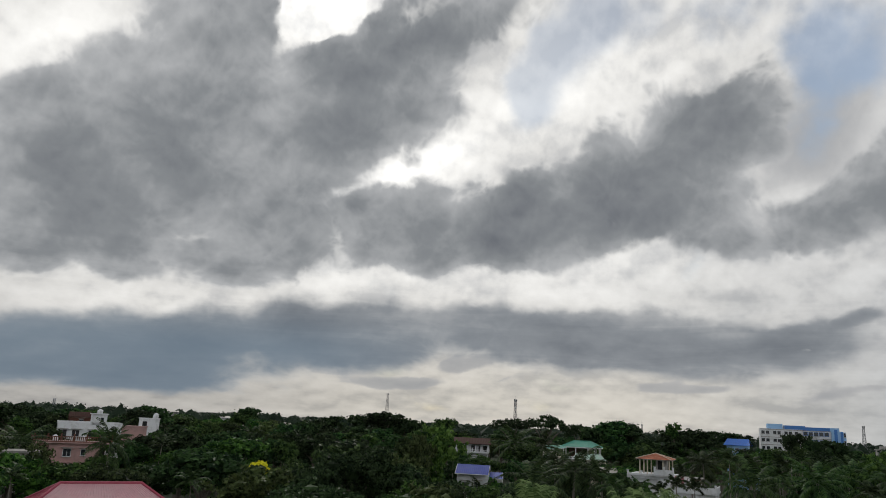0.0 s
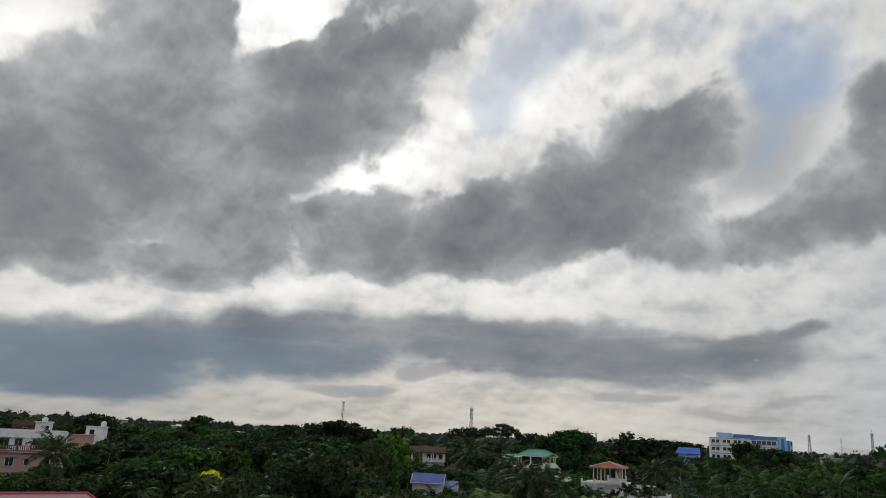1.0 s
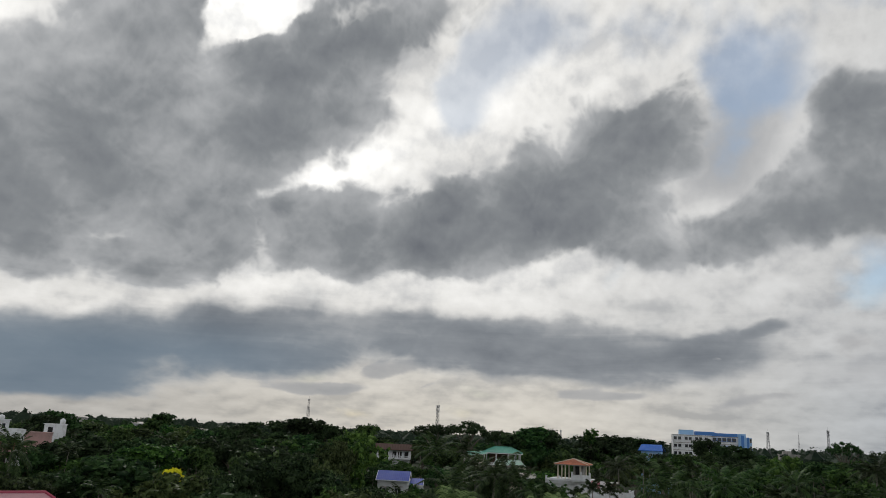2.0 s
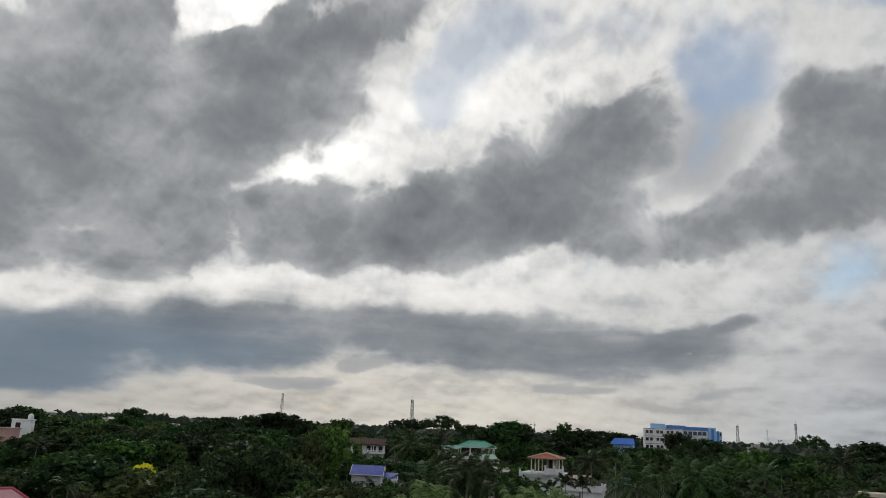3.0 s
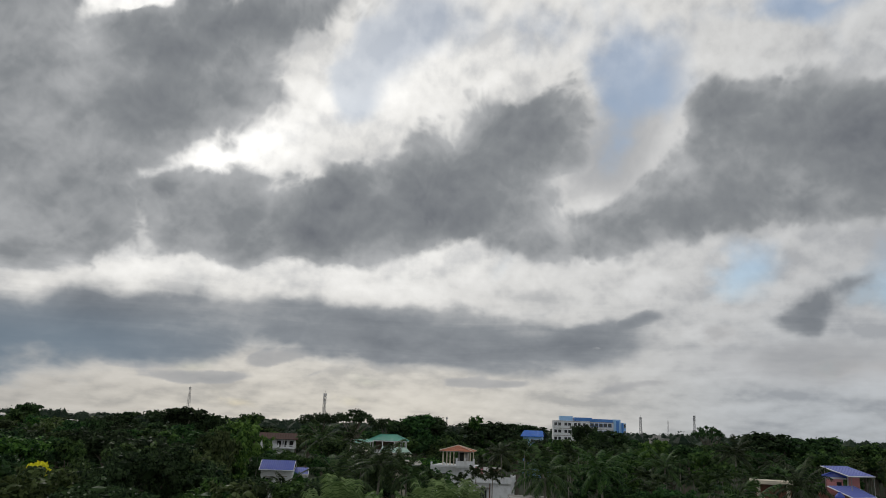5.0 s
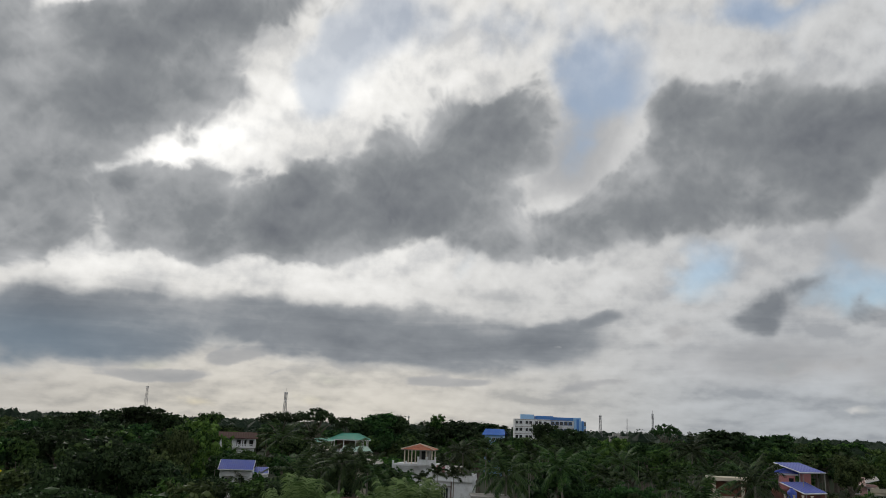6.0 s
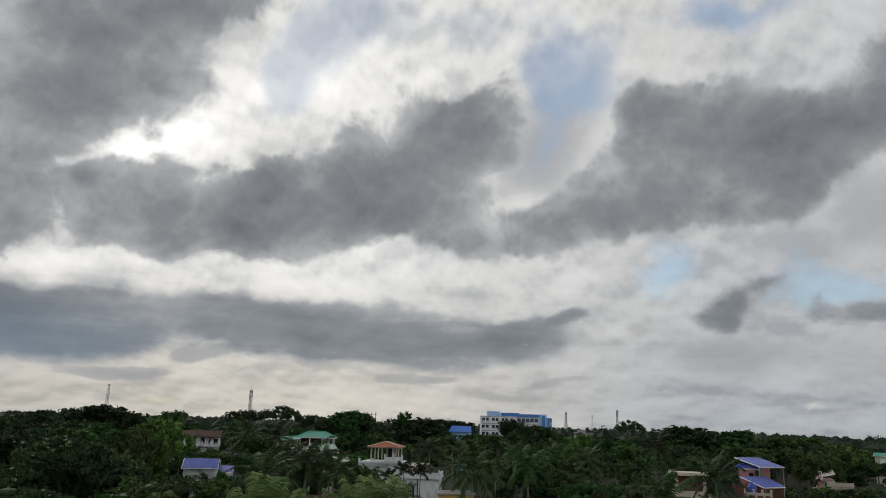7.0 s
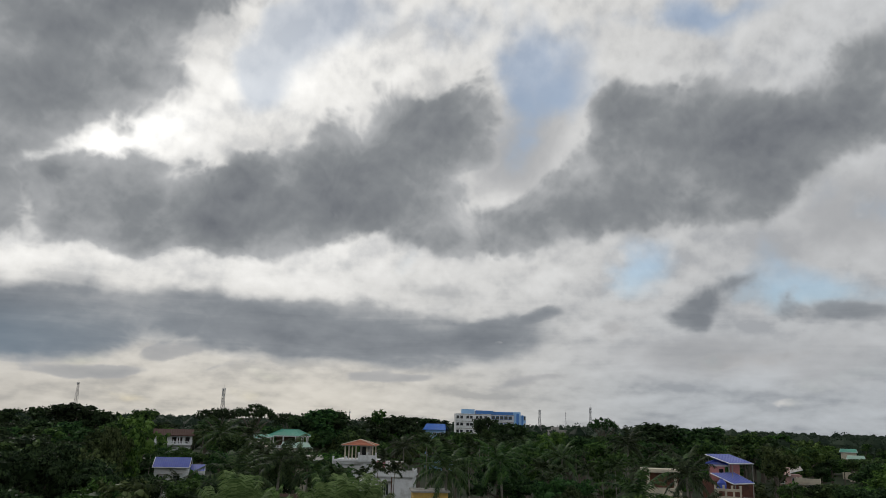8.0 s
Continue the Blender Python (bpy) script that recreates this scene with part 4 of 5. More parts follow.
def railing(parent, x0, x1, y, z, h, posts, mat=WHITE, name="parapet", baluster=0.0):
    """A low parapet with posts between x0 and x1; with balusters, an open one."""
    w = x1 - x0
    bm = bmesh.new()
    if baluster:
        box(bm, (x0 + x1) / 2, y, z, w, 0.14, h * 0.18)
        box(bm, (x0 + x1) / 2, y, z + h * 0.86, w, 0.18, h * 0.14)
        n = int(w / baluster)
        for i in range(n):
            box(bm, x0 + (i + 0.5) * w / n, y, z + h * 0.18, baluster * 0.42, 0.10, h * 0.68)
    else:
        box(bm, (x0 + x1) / 2, y, z, w, 0.14, h)
        box(bm, (x0 + x1) / 2, y - 0.02, z + h, w, 0.22, 0.07)
    ob = part(name, bm, mat, parent)
    for i in range(posts):
        x = x0 + w * i / max(1, posts - 1)
        part("post", boxed((x, y, z, 0.22, 0.22, h + 0.35), (x, y, z + h + 0.35, 0.28, 0.28, 0.08)), mat, ob)
    return ob


def hip_roof(parent, x, y, z, w, d, rise, ridge, mat, end_mat=None, pitch=0.28, over=0.0, name="roof"):
    """A hip roof of ribbed sheets: four slopes, each its own sheet, with ridge and hip caps and a fascia."""
    a, b, c, e = (x - w / 2, y - d / 2, z), (x + w / 2, y - d / 2, z), (x + w / 2, y + d / 2, z), (x - w / 2, y + d / 2, z)
    p, q = (x - ridge / 2, y, z + rise), (x + ridge / 2, y, z + rise)
    core = bmesh.new()
    low = [core.verts.new((v[0], v[1], v[2] - 0.06)) for v in (a, b, c, e)]
    up = [core.verts.new((v[0], v[1], v[2] - 0.08)) for v in (p, q)]
    for f in ((low[0], low[1], up[1], up[0]), (low[1], low[2], up[1]), (low[2], low[3], up[0], up[1]), (low[3], low[0], up[0]), tuple(low[::-1])):
        core.faces.new(f)
    roof = part(name, core, WOOD, parent)
    for k, (s, t, u, v) in enumerate(((a, b, q, p), (c, e, p, q), (b, c, q, q), (e, a, p, p))):
        part("roof_sheet", ribbed(bmesh.new(), s, t, u, v, pitch), end_mat if end_mat and k > 1 else mat, roof)
    cap = bmesh.new()
    for s, t in ((a, p), (e, p), (b, q), (c, q), (p, q)):
        tube(cap, Vector(s) + Vector((0, 0, 0.05)), Vector(t) + Vector((0, 0, 0.05)), 0.10, 0.10, 6)
    part("ridge_cap", cap, end_mat or mat, roof)
    part("fascia", boxed((x, y - d / 2, z - 0.2, w + 0.06, 0.05, 0.18), (x, y + d / 2, z - 0.2, w + 0.06, 0.05, 0.18), (x - w / 2, y, z - 0.2, 0.05, d, 0.18), (x + w / 2, y, z - 0.2, 0.05, d, 0.18)), WHITE if not end_mat else end_mat, roof)
    return roof


def sheet_roof(parent, a, b, c, d, mat, pitch=0.28, name="roof", edge=WHITE):
    """One sloping ribbed sheet on a thin deck, eave a to b and top d to c, with a pale edge strip."""
    deck = slab(bmesh.new(), [Vector(v) - Vector((0, 0, 0.03)) for v in (a, b, c, d)], 0.08)
    roof = part(name, deck, WOOD, parent)
    part("roof_sheet", ribbed(bmesh.new(), a, b, c, d, pitch), mat, roof)
    bm = bmesh.new()
    for s, t in ((a, b), (b, c), (a, d)):
        s, t = Vector(s), Vector(t)
        tube(bm, s - Vector((0, 0, 0.05)), t - Vector((0, 0, 0.05)), 0.07, 0.07, 4)
    part("edge_trim", bm, edge, roof)
    return roof


def water_tank(m, mat=CONCRETE, r=0.65, h=1.3, label="round plastic water tank on a flat roof"):
    bm = bmesh.new()
    tube(bm, (0, 0, 0), (0, 0, h * 0.8), r, r, 14)
    tube(bm, (0, 0, h * 0.8), (0, 0, h), r, r * 0.35, 14)
    for k in range(3):
        tube(bm, (0, 0, h * (0.15 + 0.22 * k)), (0, 0, h * (0.20 + 0.22 * k)), r * 1.04, r * 1.04, 14)
    ob = thing("water_tank", m, label, "tank", "roof tanks")
    part("tank_body", bm, mat, ob)
    part("lid", tube(bmesh.new(), (0, 0, h), (0, 0, h + 0.1), r * 0.36, r * 0.33, 10), mat, ob)
    return ob


def pink_roof_house():
    base = polar(-22.75, 58.6, -0.3, 8)
    ob = thing("house", base, "tall house under a faded pink ribbed metal hip roof", "house")
    part("wall", boxed((0, 0, 0, 9.4, 6.0, 7.9), bevel=0.03), CREAM, ob)
    for z in (1.0, 4.3):
        for x in (-3, 0, 3):
            window(ob, x, -3.0, z, 1.3, 1.4)
    # end slopes take the deeper pink: their shade is in the sheet colour
    hip_roof(ob, 0, 0, 8.1, 11.0, 7.4, 2.05, 5.2, ROOF_PINK, ROOF_PINK_SHADE, 0.27)
    return ob


def pink_house():
    ob = thing("house", polar(-24.95, 150, 0, 6), "two-storey pink house with a brown balustraded roof terrace", "house")
    part("wall", boxed((0.6, 3.5, 0, 8.2, 7.0, 8.55), (-4.0, 4.6, 0, 3.0, 5.0, 8.55), (5.0, 4.4, 0, 1.6, 5.2, 8.55)), PINK, ob)
    part("floor_band", boxed((0.2, 3.0, 5.25, 12.2, 6.6, 0.22), (0.2, 3.0, 8.5, 12.6, 7.4, 0.2)), PINK, ob, "projecting pink floor band")
    roof = railing(ob, -6.0, 6.4, -0.55, 8.7, 1.0, 7, BROWN, "balustrade", 0.32)
    part("side_balustrade", boxed((-6.0, 3.0, 8.7, 0.16, 7.2, 1.0), (6.4, 3.0, 8.7, 0.16, 7.2, 1.0)), BROWN, roof)
    window(ob, -0.6, 0.0, 6.3, 1.2, 1.25)
    window(ob, 2.0, 0.0, 6.5, 0.7, 1.0, bars=0)
    window(ob, -0.9, 0.0, 3.4, 1.2, 1.3)
    window(ob, 2.6, 0.0, 3.4, 1.2, 1.3)
    # shade of the set-back balconies, painted as dark plates
    opening(ob, -4.0, 2.1, 5.6, 2.2, 2.1, "balcony_opening")
    opening(ob, 5.1, 1.8, 5.6, 1.3, 2.2, "balcony_opening")
    railing(ob, -5.4, -3.0, 0.6, 5.45, 0.8, 2, PINK, "balcony_rail")
    railing(ob, 4.6, 6.1, 0.4, 5.45, 0.8, 2, PINK, "balcony_rail")
    water_tank(polar(-26.0, 152, 8.72), WHITE, 0.5, 1.1, "small white water tank on the terrace")
    water_tank(polar(-24.3, 152, 8.72), WHITE, 0.45, 1.0, "small white water tank on the terrace")
    return ob


def white_house_far():
    ob = thing("house", polar(-23.0, 188, 0, 4), "long weathered white concrete house with a stair tower", "house")
    part("wall", boxed((-3.2, 5, 0, 13.0, 10, 10.9), (5.8, 5.5, 0, 5.0, 8, 9.9)), WHITE, ob)
    part("parapet", boxed((-3.2, 0.1, 10.9, 13.2, 0.2, 0.6), (-3.2, 9.9, 10.9, 13.2, 0.2, 0.6), (-9.7, 5, 10.9, 0.2, 10, 0.6), (3.3, 5, 10.9, 0.2, 10, 0.6)), WHITE, ob)
    part("wall", boxed((6.0, 2.0, 0, 5.4, 3.0, 10.9), (6.0, 2.0, 10.9, 5.8, 3.4, 0.18)), PINK, ob, "faded pink side wing")
    tower = part("stair_tower", boxed((-1.6, 1.6, 10.9, 3.2, 3.2, 2.4), (-1.6, 1.6, 13.3, 3.7, 3.7, 0.18)), WHITE, ob)
    part("window", boxed((-1.0, -0.03, 11.8, 0.6, 0.06, 0.8)), GLASS, tower)
    part("stair_slope", slab(bmesh.new(), [(0.1, -0.5, 11.0), (2.6, -0.5, 9.4), (2.6, -0.05, 9.4), (0.1, -0.05, 11.0)], 0.3), WHITE, ob)
    for x, z, w, h in ((-8.6, 8.3, 1.6, 1.4), (-6.0, 8.4, 1.4, 1.3), (-2.6, 8.4, 1.5, 1.3), (2.0, 8.0, 1.5, 1.0), (0.9, 6.6, 0.7, 0.8), (-8.6, 5.0, 1.6, 1.4), (-3, 5.0, 1.6, 1.4), (1.5, 5.0, 1.6, 1.4)):
        window(ob, x, 0.0, z, w, h, shade=w > 1)
    water_tank(polar(-23.5, 189.8, 13.48), WHITE, 0.6, 0.9, "white water tank on a stair tower")
    room = thing("roof_room", polar(-20.25, 196, -0.5, 4), "small white roof room with a dark doorway", "house")
    part("wall", boxed((0, 2.2, 0, 4.4, 4.0, 13.2), (0, 2.2, 13.2, 4.8, 4.4, 0.18)), WHITE, room)
    opening(room, -1.1, 0.2, 10.9, 1.0, 1.7, "doorway")
    water_tank(polar(-19.9, 198, 12.88), WHITE, 0.6, 1.2, "white water tank on the roof room")
    return ob


def blue_roof_house():
    ob = thing("house", polar(3.1, 120, 0, -6), "small white house with a blue ribbed metal roof", "house")
    part("wall", boxed((-0.3, 2.2, 0, 4.8, 4.0, 7.6)), WHITE, ob)
    part("pillar", boxed((1.9, -0.1, 0, 0.35, 0.35, 7.5)), WHITE, ob)
    part("side_room", boxed((3.2, 2.4, 0, 1.9, 3.2, 6.9)), WHITE, ob)
    window(ob, 0.5, 0.2, 5.2, 0.9, 1.3)
    window(ob, -1.4, 0.2, 5.2, 0.8, 1.2)
    sheet_roof(ob, (-2.9, -0.5, 7.65), (2.2, -0.5, 7.65), (2.2, 2.2, 8.95), (-2.9, 2.2, 8.95), ROOF_BLUE, 0.3)
    sheet_roof(ob, (2.2, 4.9, 7.65), (-2.9, 4.9, 7.65), (-2.9, 2.2, 8.95), (2.2, 2.2, 8.95), ROOF_BLUE, 0.3)
    sheet_roof(ob, (2.2, 0.2, 7.15), (4.4, 0.2, 7.15), (4.2, 2.6, 7.95), (2.2, 2.6, 7.95), ROOF_BLUE, 0.3)
    return ob


def balcony_house():
    ob = thing("house", polar(2.9, 200, 0, 2), "white two-storey house with a dark brown roof and balcony", "house")
    part("wall", boxed((0, 4.0, 0, 8.4, 6.0, 10.2)), WHITE, ob)
    part("balcony_floor", boxed((0, 0.3, 8.0, 8.7, 1.6, 0.25)), WHITE, ob)
    railing(ob, -4.3, 4.3, -0.4, 8.25, 0.6, 5, WHITE, "balcony_rail", 0.3)
    for x in (-3.4, -1.8, 0.2, 1.6, 3.3):
        opening(ob, x, 1.0, 8.35, 1.0, 1.5, "doorway")
    for x in (-4.2, -1.4, 1.4, 4.2):
        part("post", boxed((x, -0.4, 8.2, 0.22, 0.22, 2.1)), WHITE, ob)
    for x in (-2.8, 0, 2.8):
        window(ob, x, 1.0, 4.6, 1.3, 1.4)
    sheet_roof(ob, (-4.7, -0.9, 10.3), (4.7, -0.9, 10.3), (4.7, 4.0, 11.7), (-4.7, 4.0, 11.7), ROOF_BROWN, 0.4, edge=ROOF_BROWN)
    sheet_roof(ob, (4.7, 7.6, 10.3), (-4.7, 7.6, 10.3), (-4.7, 4.0, 11.7), (4.7, 4.0, 11.7), ROOF_BROWN, 0.4, edge=ROOF_BROWN)
    return ob


def green_roof_house():
    ob = thing("house", polar(11.0, 170, 0, -4), "open-sided roof terrace under a green metal hip roof", "house")
    part("wall", boxed((0, 2.6, 0, 7.6, 5.0, 8.6)), CREAM, ob)
    part("terrace_floor", boxed((0, 2.4, 8.6, 8.6, 6.4, 0.25)), CONCRETE, ob)
    hip_roof(ob, -0.4, 2.4, 11.45, 8.6, 6.4, 1.2, 3.6, ROOF_GREEN, None, 0.35)
    for x in (-4.2, -1.6, 1.0, 2.4, 3.4):
        part("post", boxed((x, -0.5, 8.8, 0.2, 0.2, 2.6)), WHITE, ob)
        part("post", boxed((x, 5.2, 8.8, 0.2, 0.2, 2.6)), WHITE, ob)
    part("back_wall", boxed((-1.0, 4.6, 8.8, 5.0, 0.2, 2.5)), WOOD, ob)
    railing(ob, -4.2, 3.9, -0.6, 8.85, 0.6, 4, WHITE, "terrace_rail", 0.3)
    porch = thing("house", polar(11.45, 163, 0, -6), "low house with a pale green metal roof", "house")
    part("wall", boxed((0, 2.2, 0, 6.0, 3.8, 9.1)), CREAM, porch)
    window(porch, -1.4, 0.3, 7.0, 1.1, 1.2)
    sheet_roof(porch, (-3.4, -0.5, 9.25), (3.4, -0.5, 9.15), (2.0, 2.2, 10.25), (-3.0, 2.2, 10.25), ROOF_PALE, 0.35)
    side = thing("shed", polar(9.2, 168, 0, 10), "small shed with a bent pale green sheet roof", "shed")
    part("wall", boxed((0, 1.5, 0, 3.4, 2.6, 9.9)), CREAM, side)
    sheet_roof(side, (-2.2, -0.1, 10.7), (1.8, -0.1, 11.2), (1.8, 2.8, 11.7), (-2.2, 2.8, 11.4), ROOF_GREEN, 0.35)
    return ob


def pavilion_house():
    """The white house with a tiled roof pavilion and two terraces."""
    ob = thing("house", polar(17.0, 106, 0, -8), "white terraced house with a red-roofed rooftop pavilion", "house")
    # lower block with its terrace on the right
    part("wall", boxed((2.9, 3.0, 0, 5.3, 6.0, 7.75)), WHITE, ob)
    part("floor_band", boxed((2.9, 2.9, 7.75, 5.7, 6.6, 0.2), (2.9, 2.9, 4.7, 5.6, 6.4, 0.14)), WHITE, ob, "projecting concrete floor band")
    railing(ob, 0.15, 5.65, -0.28, 7.95, 0.6, 4, WHITE, "parapet", 0.0)
    part("side_parapet", boxed((5.6, 3.0, 7.95, 0.16, 6.2, 0.62)), WHITE, ob)
    window(ob, 1.7, 0.0, 5.3, 1.25, 1.6, WHITE, bars=3)
    part("drain_pipe", tubes(((2.75, -0.1, 0.0), (2.75, -0.1, 8.0), 0.07)), BROWN, ob)
    part("painted_panel", boxed((4.35, -0.02, 4.9, 2.3, 0.05, 2.7)), WHITE, ob)
    window(ob, 1.7, 0.0, 1.6, 1.25, 1.5, WHITE, bars=3)
    # upper storey on the left
    part("upper_wall", boxed((-2.6, 3.6, 0, 5.2, 6.0, 9.55)), WHITE, ob)
    part("upper_floor_band", boxed((-2.5, 3.4, 9.55, 5.9, 6.8, 0.18)), WHITE, ob)
    railing(ob, -1.9, 0.45, -0.02, 9.73, 0.65, 3, WHITE, "parapet", 0.0)
    railing(ob, -5.45, -1.9, 0.3, 9.2, 0.55, 3, WHITE, "parapet", 0.0)
    opening(ob, -4.0, 0.55, 7.2, 1.0, 1.5, "doorway")
    # pavilion
    for x in (-3.9, -2.9, -0.9, -0.1):
        for y in (0.5, 3.6):
            part("post", boxed((x, y, 9.73, 0.15, 0.15, 1.95)), CREAM, ob)
    part("stair_room", boxed((-1.35, 2.6, 9.73, 1.3, 2.0, 1.88)), CONCRETE, ob)
    opening(ob, -1.35, 1.55, 9.8, 0.7, 1.7, "doorway")
    roof = part("roof_deck", boxed((-2.05, 2.1, 11.62, 4.5, 4.2, 0.1)), CONCRETE, ob)
    tiles = {}
    for side in range(4):
        turn = Matrix.Rotation(math.pi / 2 * side, 4, "Z")
        half = (2.3, 2.15)[side % 2]
        run = (2.15, 2.3)[side % 2]
        rows = 8
        for k in range(rows):
            lo, hi = k / rows, (k + 1) / rows
            w0 = half * (1 - lo) * 2
            n = max(1, int(round(w0 / 0.66)))
            for i in range(n):
                x = -w0 / 2 + (i + 0.5) * w0 / n
                key = (side % 2, k, n)
                if key not in tiles:
                    tw = w0 / n
                    bm = bmesh.new()
                    slab(bm, [(-tw / 2, -run * (1 - lo) - 0.03, 0.72 * lo + 0.05), (tw / 2, -run * (1 - lo) - 0.03, 0.72 * lo + 0.05),
                              (tw / 2 * 0.94, -run * (1 - hi), 0.72 * hi + 0.02), (-tw / 2 * 0.94, -run * (1 - hi), 0.72 * hi + 0.02)], 0.03)
                    me = bpy.data.meshes.new("roof_tile")
                    bm.to_mesh(me)
                    bm.free()
                    me.materials.append(ROOF_TILE)
                    tiles[key] = me
                o = new("roof_tile", tiles[key])
                o.parent = roof
                o.matrix_local = Matrix.Translation((-2.05, 2.1, 11.7)) @ turn @ Matrix.Translation((x, 0, 0))
    bm = bmesh.new()
    for sx in (-1, 1):
        for sy in (-1, 1):
            tube(bm, (-2.05 + sx * 2.3, 2.1 + sy * 2.15, 11.77), (-2.05, 2.1, 12.47), 0.07, 0.07, 6)
    part("hip_cap", bm, CREAM, roof, "pale hip ridge cap")
    # washing on the lower terrace
    line = thing("clothes_line", polar(17.6, 107.5, 0, -8), "clothes line strung over the lower terrace", "clothes line")
    part("post", tubes(((-1.0, 0, 7.95), (-1.0, 0, 9.75), 0.03)), STEEL, line)
    part("post", tubes(((1.9, 0, 7.95), (1.9, 0, 9.75), 0.03)), STEEL, line)
    part("cord", tubes(((-1.0, 0, 9.7), (1.9, 0, 9.7), 0.012)), STEEL, line)
    for i, (x, w, h, mat, word) in enumerate(((-0.5, 0.5, 0.85, CLOTH_PINK, "pink"), (0.05, 0.45, 1.0, CLOTH_WHITE, "white"), (0.5, 0.35, 0.8, CLOTH_PINK, "pink"), (0.9, 0.4, 0.95, CLOTH_WHITE, "white"), (1.35, 0.42, 0.75, CLOTH_WHITE, "white"))):
        bm = bmesh.new()
        cols = 7
        prev = None
        for k in range(cols + 1):
            u = k / cols - 0.5
            y = 0.05 * math.sin(k * 2.1 + i)
            row = [bm.verts.new((u * w * (1 - 0.1 * v), y * (0.3 + v), -v * h)) for v in (0.0, 0.35, 0.7, 1.0)]
            if prev:
                for a in range(3):
                    bm.faces.new((prev[a], row[a], row[a + 1], prev[a + 1]))
            prev = row
        cl = part("washing", bm, mat, None)
        cl.matrix_world = polar(17.6, 107.5, 0, -8) @ Matrix.Translation((x, -0.02, 9.7))
        cl.modifiers.new("thickness", "SOLIDIFY").thickness = 0.012
        tagged(cl, f"{word} garment hung to dry on a line", "laundry", "washing on the line")
    shed = thing("roof_shed", polar(18.35, 108.5, 0, -8), "low roof shed with a flat grey top on the terrace", "shed")
    part("wall", boxed((0, 1.4, 7.96, 2.6, 1.6, 1.5)), WOOD, shed)
    part("flat_top", boxed((0, 1.3, 9.46, 3.0, 2.0, 0.12)), ROOF_GREY, shed)
    return ob


def hospital_block():
    """The large blue and white building on the horizon."""
    ob = thing("building", polar(25.65, 358, 0, 6), "large white and blue six-storey building above the trees", "building")
    part("wall", boxed((-8.0, 6, 0, 16.4, 12, 19.6), (5.6, 7, 0, 11.2, 12, 19.4)), WHITE, ob)
    part("tower", boxed((13.8, 5.5, 0, 5.4, 12, 19.3)), PANEL_LIGHT, ob, "light blue end tower")
    part("roof_room", boxed((-10.2, 6, 19.6, 6.0, 7, 2.1)), PANEL_LIGHT, ob)
    part("roof_band", boxed((-2.6, 4.2, 19.6, 8.0, 8, 1.6), (5.4, 5, 19.4, 10.8, 8, 1.4)), PANEL_BLUE, ob, "blue clad roof parapet")
    part("blue_fin", boxed((12.7, -0.55, 0, 1.2, 0.3, 20.2)), PANEL_BLUE, ob)
    part("blue_fin", boxed((14.9, -0.55, 0, 0.9, 0.3, 19.5)), PANEL_BLUE, ob)
    part("tower_top", boxed((12.6, 5.0, 19.3, 3.4, 8, 1.6)), PANEL_LIGHT, ob)
    for floor in range(6):
        z = 1.4 + floor * 3.2
        for x in (-15.2, -13.4, -10.6, -8.9, -6.2, -4.5, -2.2):
            window(ob, x, 0.0, z, 1.25, 1.25, WHITE, shade=False, bars=0)
        for x in (1.4, 3.4, 5.4, 7.4, 9.4):
            window(ob, x, 1.0, z, 1.5, 1.4, PANEL_BLUE, shade=False, bars=0)
        window(ob, 16.0, -0.5, z, 0.7, 1.6, WHITE, shade=False, bars=0)
    for floor in range(1, 7):
        part("floor_line", boxed((-8.0, -0.06, floor * 3.2, 16.5, 0.12, 0.25), (5.6, 0.94, floor * 3.2, 11.2, 0.12, 0.25)), CONCRETE, ob)
    wing = thing("building", polar(30.6, 420, 0, 6), "low pale flat-roofed building among the trees", "building")
    part("wall", boxed((0, 4, 0, 9, 8, 12.6), (0, 4, 12.6, 10, 9, 0.4), (-1, 4, 13.0, 4, 4, 1.4)), CONCRETE, wing)
    for x in (-3, 0, 3):
        window(wing, x, 0, 10, 1.3, 1.2, shade=False)
    return ob


def bright_blue_house():
    ob = thing("house", polar(21.5, 260, 0, -8), "house with a bright blue metal roof among trees", "house")
    part("wall", boxed((0, 3, 0, 6.2, 5, 12.6)), PANEL_LIGHT, ob)
    for x in (-2, 0, 2):
        window(ob, x, 0.5, 10.6, 1.0, 1.2, shade=False)
    sheet_roof(ob, (-3.9, -0.3, 12.75), (3.9, -0.3, 12.75), (3.2, 3.0, 14.7), (-3.2, 3.0, 14.7), ROOF_BRIGHT, 0.5, edge=ROOF_BRIGHT)
    sheet_roof(ob, (3.9, 6.3, 12.75), (-3.9, 6.3, 12.75), (-3.2, 3.0, 14.7), (3.2, 3.0, 14.7), ROOF_BRIGHT, 0.5, edge=ROOF_BRIGHT)
    low = thing("house", polar(21.9, 252, 0, -8), "pale blue house front beside the bright roof", "house")
    part("wall", boxed((1.0, 2, 0, 6.0, 4, 10.8), (1.0, 2, 10.8, 6.4, 4.4, 0.2)), PANEL_LIGHT, low)
    for x in (-1, 1, 3):
        window(low, x, 0, 9.0, 1.0, 1.2, shade=False)
    return ob


